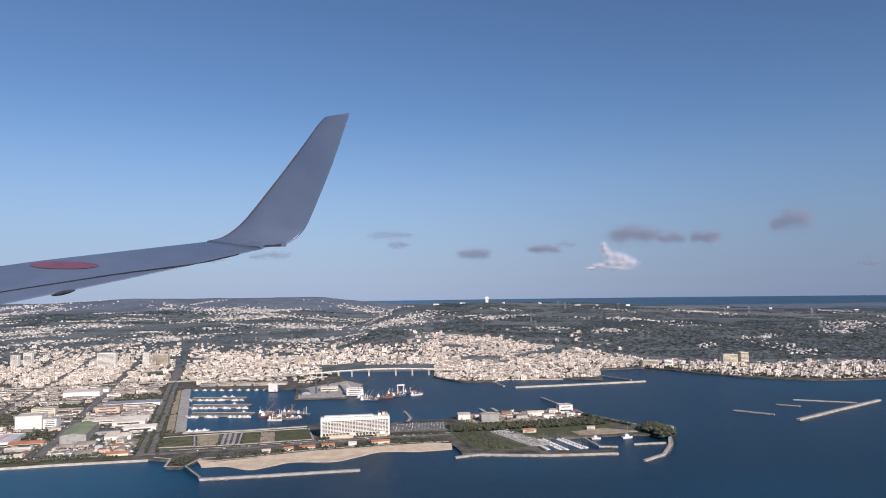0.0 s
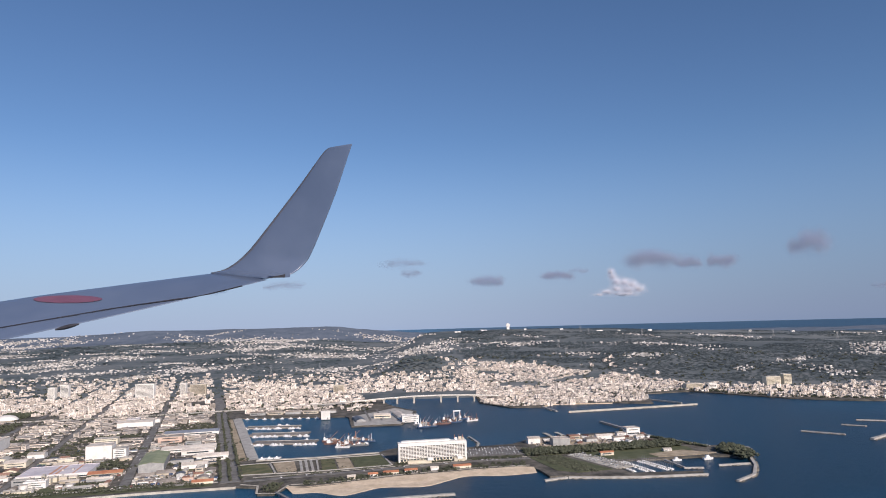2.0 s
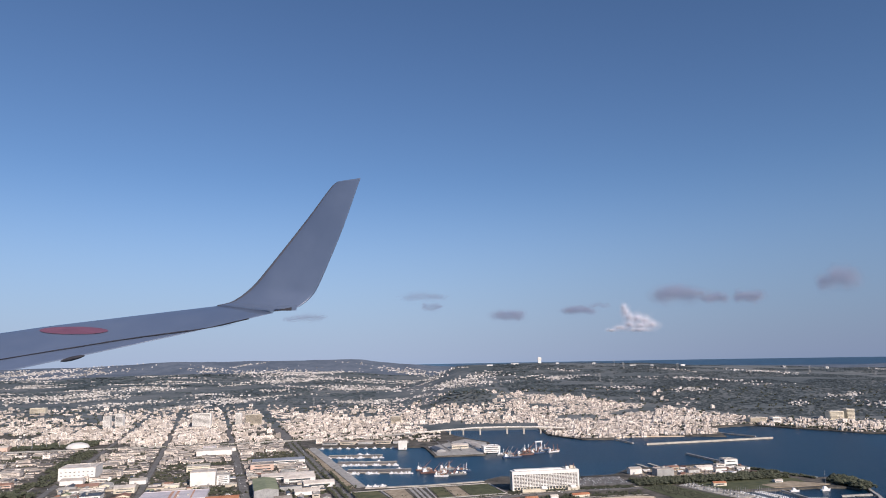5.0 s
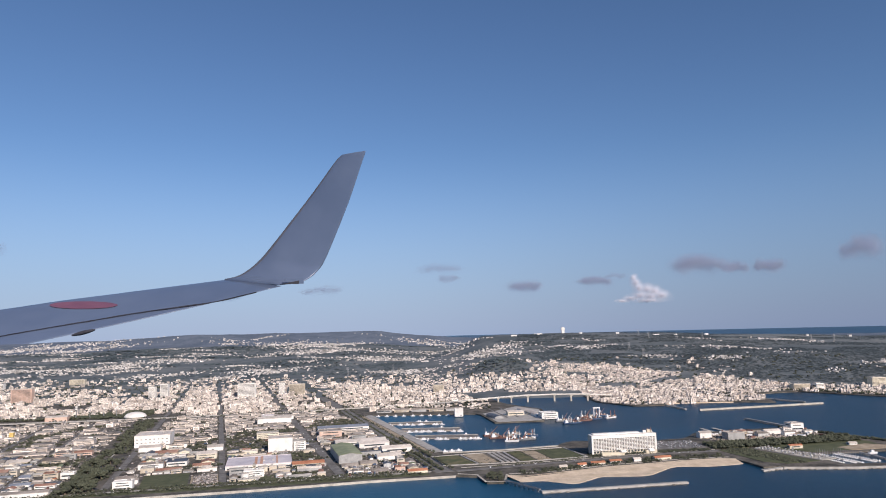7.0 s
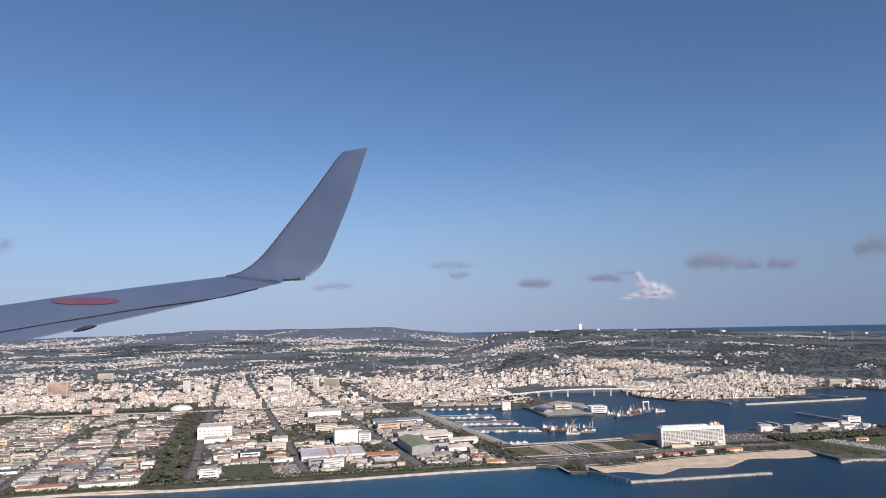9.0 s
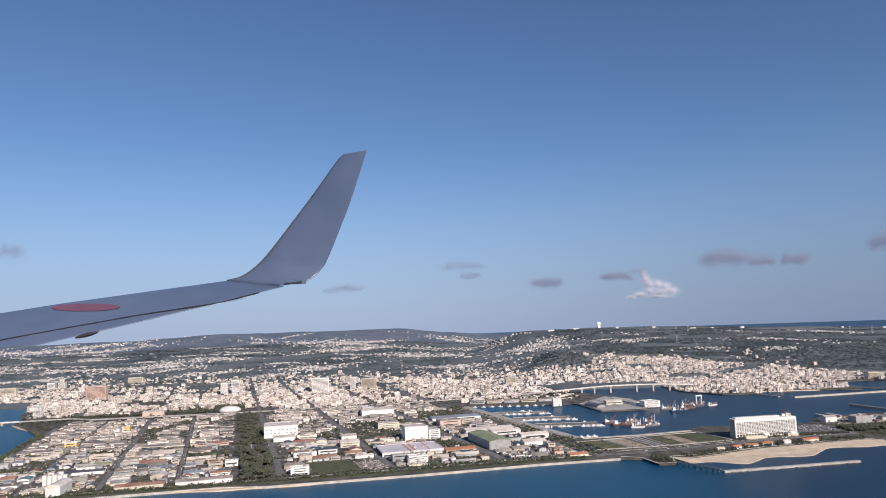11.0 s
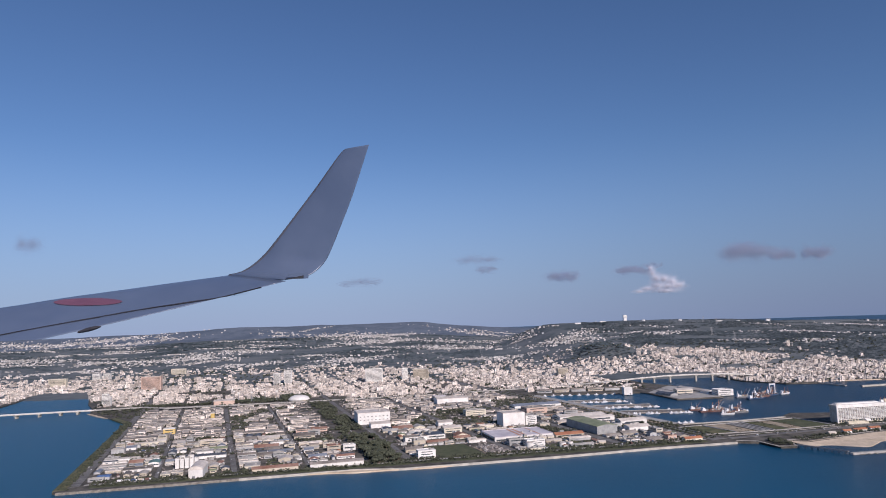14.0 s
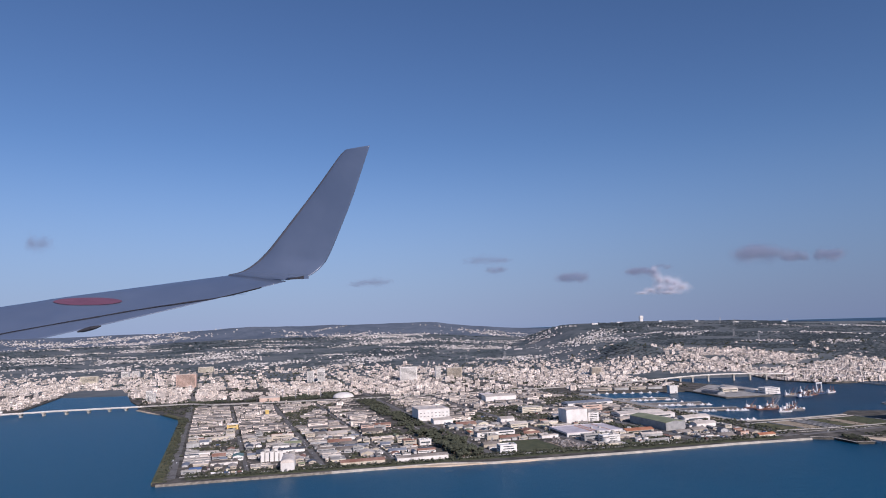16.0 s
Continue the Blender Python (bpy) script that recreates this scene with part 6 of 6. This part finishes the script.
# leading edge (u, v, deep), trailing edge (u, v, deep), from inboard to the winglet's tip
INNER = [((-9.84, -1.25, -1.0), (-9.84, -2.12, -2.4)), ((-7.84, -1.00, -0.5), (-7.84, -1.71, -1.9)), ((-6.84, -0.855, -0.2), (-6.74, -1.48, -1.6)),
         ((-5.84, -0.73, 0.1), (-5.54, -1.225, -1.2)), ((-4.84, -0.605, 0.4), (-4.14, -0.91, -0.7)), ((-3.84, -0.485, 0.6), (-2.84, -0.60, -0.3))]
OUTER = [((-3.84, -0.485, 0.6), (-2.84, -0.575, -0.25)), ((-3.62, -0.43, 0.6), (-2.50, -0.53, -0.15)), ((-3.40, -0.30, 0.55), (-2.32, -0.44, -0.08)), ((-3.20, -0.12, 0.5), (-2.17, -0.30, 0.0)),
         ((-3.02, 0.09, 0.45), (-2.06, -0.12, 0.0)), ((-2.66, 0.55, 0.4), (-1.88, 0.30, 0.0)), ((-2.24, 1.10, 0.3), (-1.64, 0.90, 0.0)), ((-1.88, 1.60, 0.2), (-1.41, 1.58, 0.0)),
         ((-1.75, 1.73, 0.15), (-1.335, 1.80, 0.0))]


def loft(name, stations, thick, material, label=""):
    """A closed skin over airfoil sections between two edges."""
    st = [(wing_point(*a), wing_point(*b)) for a, b in stations]
    v, f, n = [], [], 18
    for i, (a, b) in enumerate(st):
        span = (st[min(i + 1, len(st) - 1)][0] + st[min(i + 1, len(st) - 1)][1]) - (st[max(i - 1, 0)][0] + st[max(i - 1, 0)][1])
        up = (b - a).cross(span).normalized()
        if up.y > 0:
            up = -up
        c = (b - a).length
        for j in range(n):
            p = 2 * math.pi * j / n
            s_ = 0.5 - 0.5 * math.cos(p)
            bulge = thick * c * (math.sin(p) * (1.25 - s_ * 0.7))
            v.append(a.lerp(b, s_) + up * bulge)
    for i in range(len(st) - 1):
        f += [(i * n + j, i * n + (j + 1) % n, (i + 1) * n + (j + 1) % n, (i + 1) * n + j) for j in range(n)]
    f += [tuple(range(n)), tuple(range(len(st) * n - 1, (len(st) - 1) * n - 1, -1))]
    ob = mesh_ob(name, v, f, material, wing, label, smooth=True)
    bm = bmesh.new()
    bm.from_mesh(ob.data)
    bmesh.ops.recalc_face_normals(bm, faces=bm.faces)
    bm.to_mesh(ob.data)
    bm.free()
    return ob


def denser(st, k=4):
    """More sections in between, along a smooth curve."""
    out = []
    for i in range(len(st) - 1):
        p = [st[max(i - 1, 0)], st[i], st[i + 1], st[min(i + 2, len(st) - 1)]]
        for j in range(k):
            t = j / k
            w = (-0.5 * t + t * t - 0.5 * t ** 3, 1 - 2.5 * t * t + 1.5 * t ** 3, 0.5 * t + 2 * t * t - 1.5 * t ** 3, -0.5 * t * t + 0.5 * t ** 3)
            out.append(tuple(tuple(sum(w[q] * p[q][e][c] for q in range(4)) for c in range(3)) for e in range(2)))
    return out + [st[-1]]


WING_THICK = 0.015
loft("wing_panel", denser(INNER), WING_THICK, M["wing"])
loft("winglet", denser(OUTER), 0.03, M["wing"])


def skin(u, v, lift=0.012):
    """The place on the wing's upper skin seen at u, v, lifted a little."""
    for i in range(len(INNER) - 1):
        (a, b), (c, d) = INNER[i], INNER[i + 1]
        t = (u - a[0]) / (c[0] - a[0])
        if t <= 1:
            break
    le, te = wing_point(*Vector(a).lerp(Vector(c), t)), wing_point(*Vector(b).lerp(Vector(d), t))
    up = (te - le).cross(wing_point(*c) + wing_point(*d) - wing_point(*a) - wing_point(*b)).normalized()
    up = -up if up.y > 0 else up
    best = None
    for j in range(121):
        k = j / 120
        q = le.lerp(te, k) + up * ((te - le).length * WING_THICK * 2 * math.sqrt(k * (1 - k)) * (1.25 - 0.7 * k) + lift * WING_SIZE)
        seen = q.z / WING_SIZE * 12.07 / (12.07 + q.y / WING_SIZE)
        if best is None or abs(seen - v) < best[0]:
            best = (abs(seen - v), q)
    return best[1]


def on_wing(a, b, width, name, material):
    """A narrow strip lying on the upper skin, from a to b."""
    n = 12
    v = []
    for i in range(n + 1):
        u, w = a[0] + (b[0] - a[0]) * i / n, a[1] + (b[1] - a[1]) * i / n
        v += [skin(u, w - width), skin(u, w + width), skin(u, w - width, -0.01), skin(u, w + width, -0.01)]
    f = []
    for i in range(n):
        k = 4 * i
        f += [(k, k + 1, k + 5, k + 4), (k + 2, k + 6, k + 7, k + 3), (k, k + 4, k + 6, k + 2), (k + 1, k + 3, k + 7, k + 5)]
    return mesh_ob(name, v, f, material, wing)


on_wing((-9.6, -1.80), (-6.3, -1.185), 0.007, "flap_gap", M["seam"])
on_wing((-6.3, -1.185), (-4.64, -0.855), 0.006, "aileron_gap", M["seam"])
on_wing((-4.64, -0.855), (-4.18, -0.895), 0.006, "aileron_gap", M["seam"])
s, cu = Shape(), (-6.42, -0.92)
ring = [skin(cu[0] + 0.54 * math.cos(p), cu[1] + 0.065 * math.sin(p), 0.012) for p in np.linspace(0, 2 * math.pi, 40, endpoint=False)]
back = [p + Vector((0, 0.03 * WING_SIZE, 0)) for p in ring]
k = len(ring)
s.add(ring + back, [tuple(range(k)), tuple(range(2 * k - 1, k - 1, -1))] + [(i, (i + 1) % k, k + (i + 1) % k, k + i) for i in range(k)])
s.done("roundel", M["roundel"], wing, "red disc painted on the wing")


def pod(name, u0, u1, v, deep, high, material):
    s = Shape()
    for i in range(9):
        t = i / 8
        r = math.sin(math.pi * (0.06 + 0.88 * t)) ** 0.7
        for j in range(10):
            p = 2 * math.pi * j / 10
            s.v.append(tuple(wing_point(u0 + (u1 - u0) * t, v + 0.1 * (t - 0.5) + high * r * math.sin(p), deep + high * 1.5 * r * math.cos(p))))
    s.f = [(i * 10 + j, i * 10 + (j + 1) % 10, i * 10 + 10 + (j + 1) % 10, i * 10 + 10 + j) for i in range(8) for j in range(10)]
    s.f += [tuple(range(10)), tuple(range(89, 79, -1))]
    return s.done(name, material, wing, smooth=True)


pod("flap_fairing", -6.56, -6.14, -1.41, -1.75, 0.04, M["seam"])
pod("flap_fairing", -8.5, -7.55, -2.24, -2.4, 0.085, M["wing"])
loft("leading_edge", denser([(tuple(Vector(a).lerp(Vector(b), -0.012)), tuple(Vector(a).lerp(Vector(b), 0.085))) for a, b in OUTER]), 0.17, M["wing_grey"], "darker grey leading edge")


def plate(name, ring, deep, back, material, label=""):
    """A small upright plate below the wing tip, from its outline."""
    s, k = Shape(), len(ring)
    s.add([wing_point(u, v, d) for d in (deep, back) for u, v in ring], [tuple(range(k)), tuple(range(2 * k - 1, k - 1, -1))] + [(i, (i + 1) % k, k + (i + 1) % k, k + i) for i in range(k)])
    return s.done(name, material, wing, label)


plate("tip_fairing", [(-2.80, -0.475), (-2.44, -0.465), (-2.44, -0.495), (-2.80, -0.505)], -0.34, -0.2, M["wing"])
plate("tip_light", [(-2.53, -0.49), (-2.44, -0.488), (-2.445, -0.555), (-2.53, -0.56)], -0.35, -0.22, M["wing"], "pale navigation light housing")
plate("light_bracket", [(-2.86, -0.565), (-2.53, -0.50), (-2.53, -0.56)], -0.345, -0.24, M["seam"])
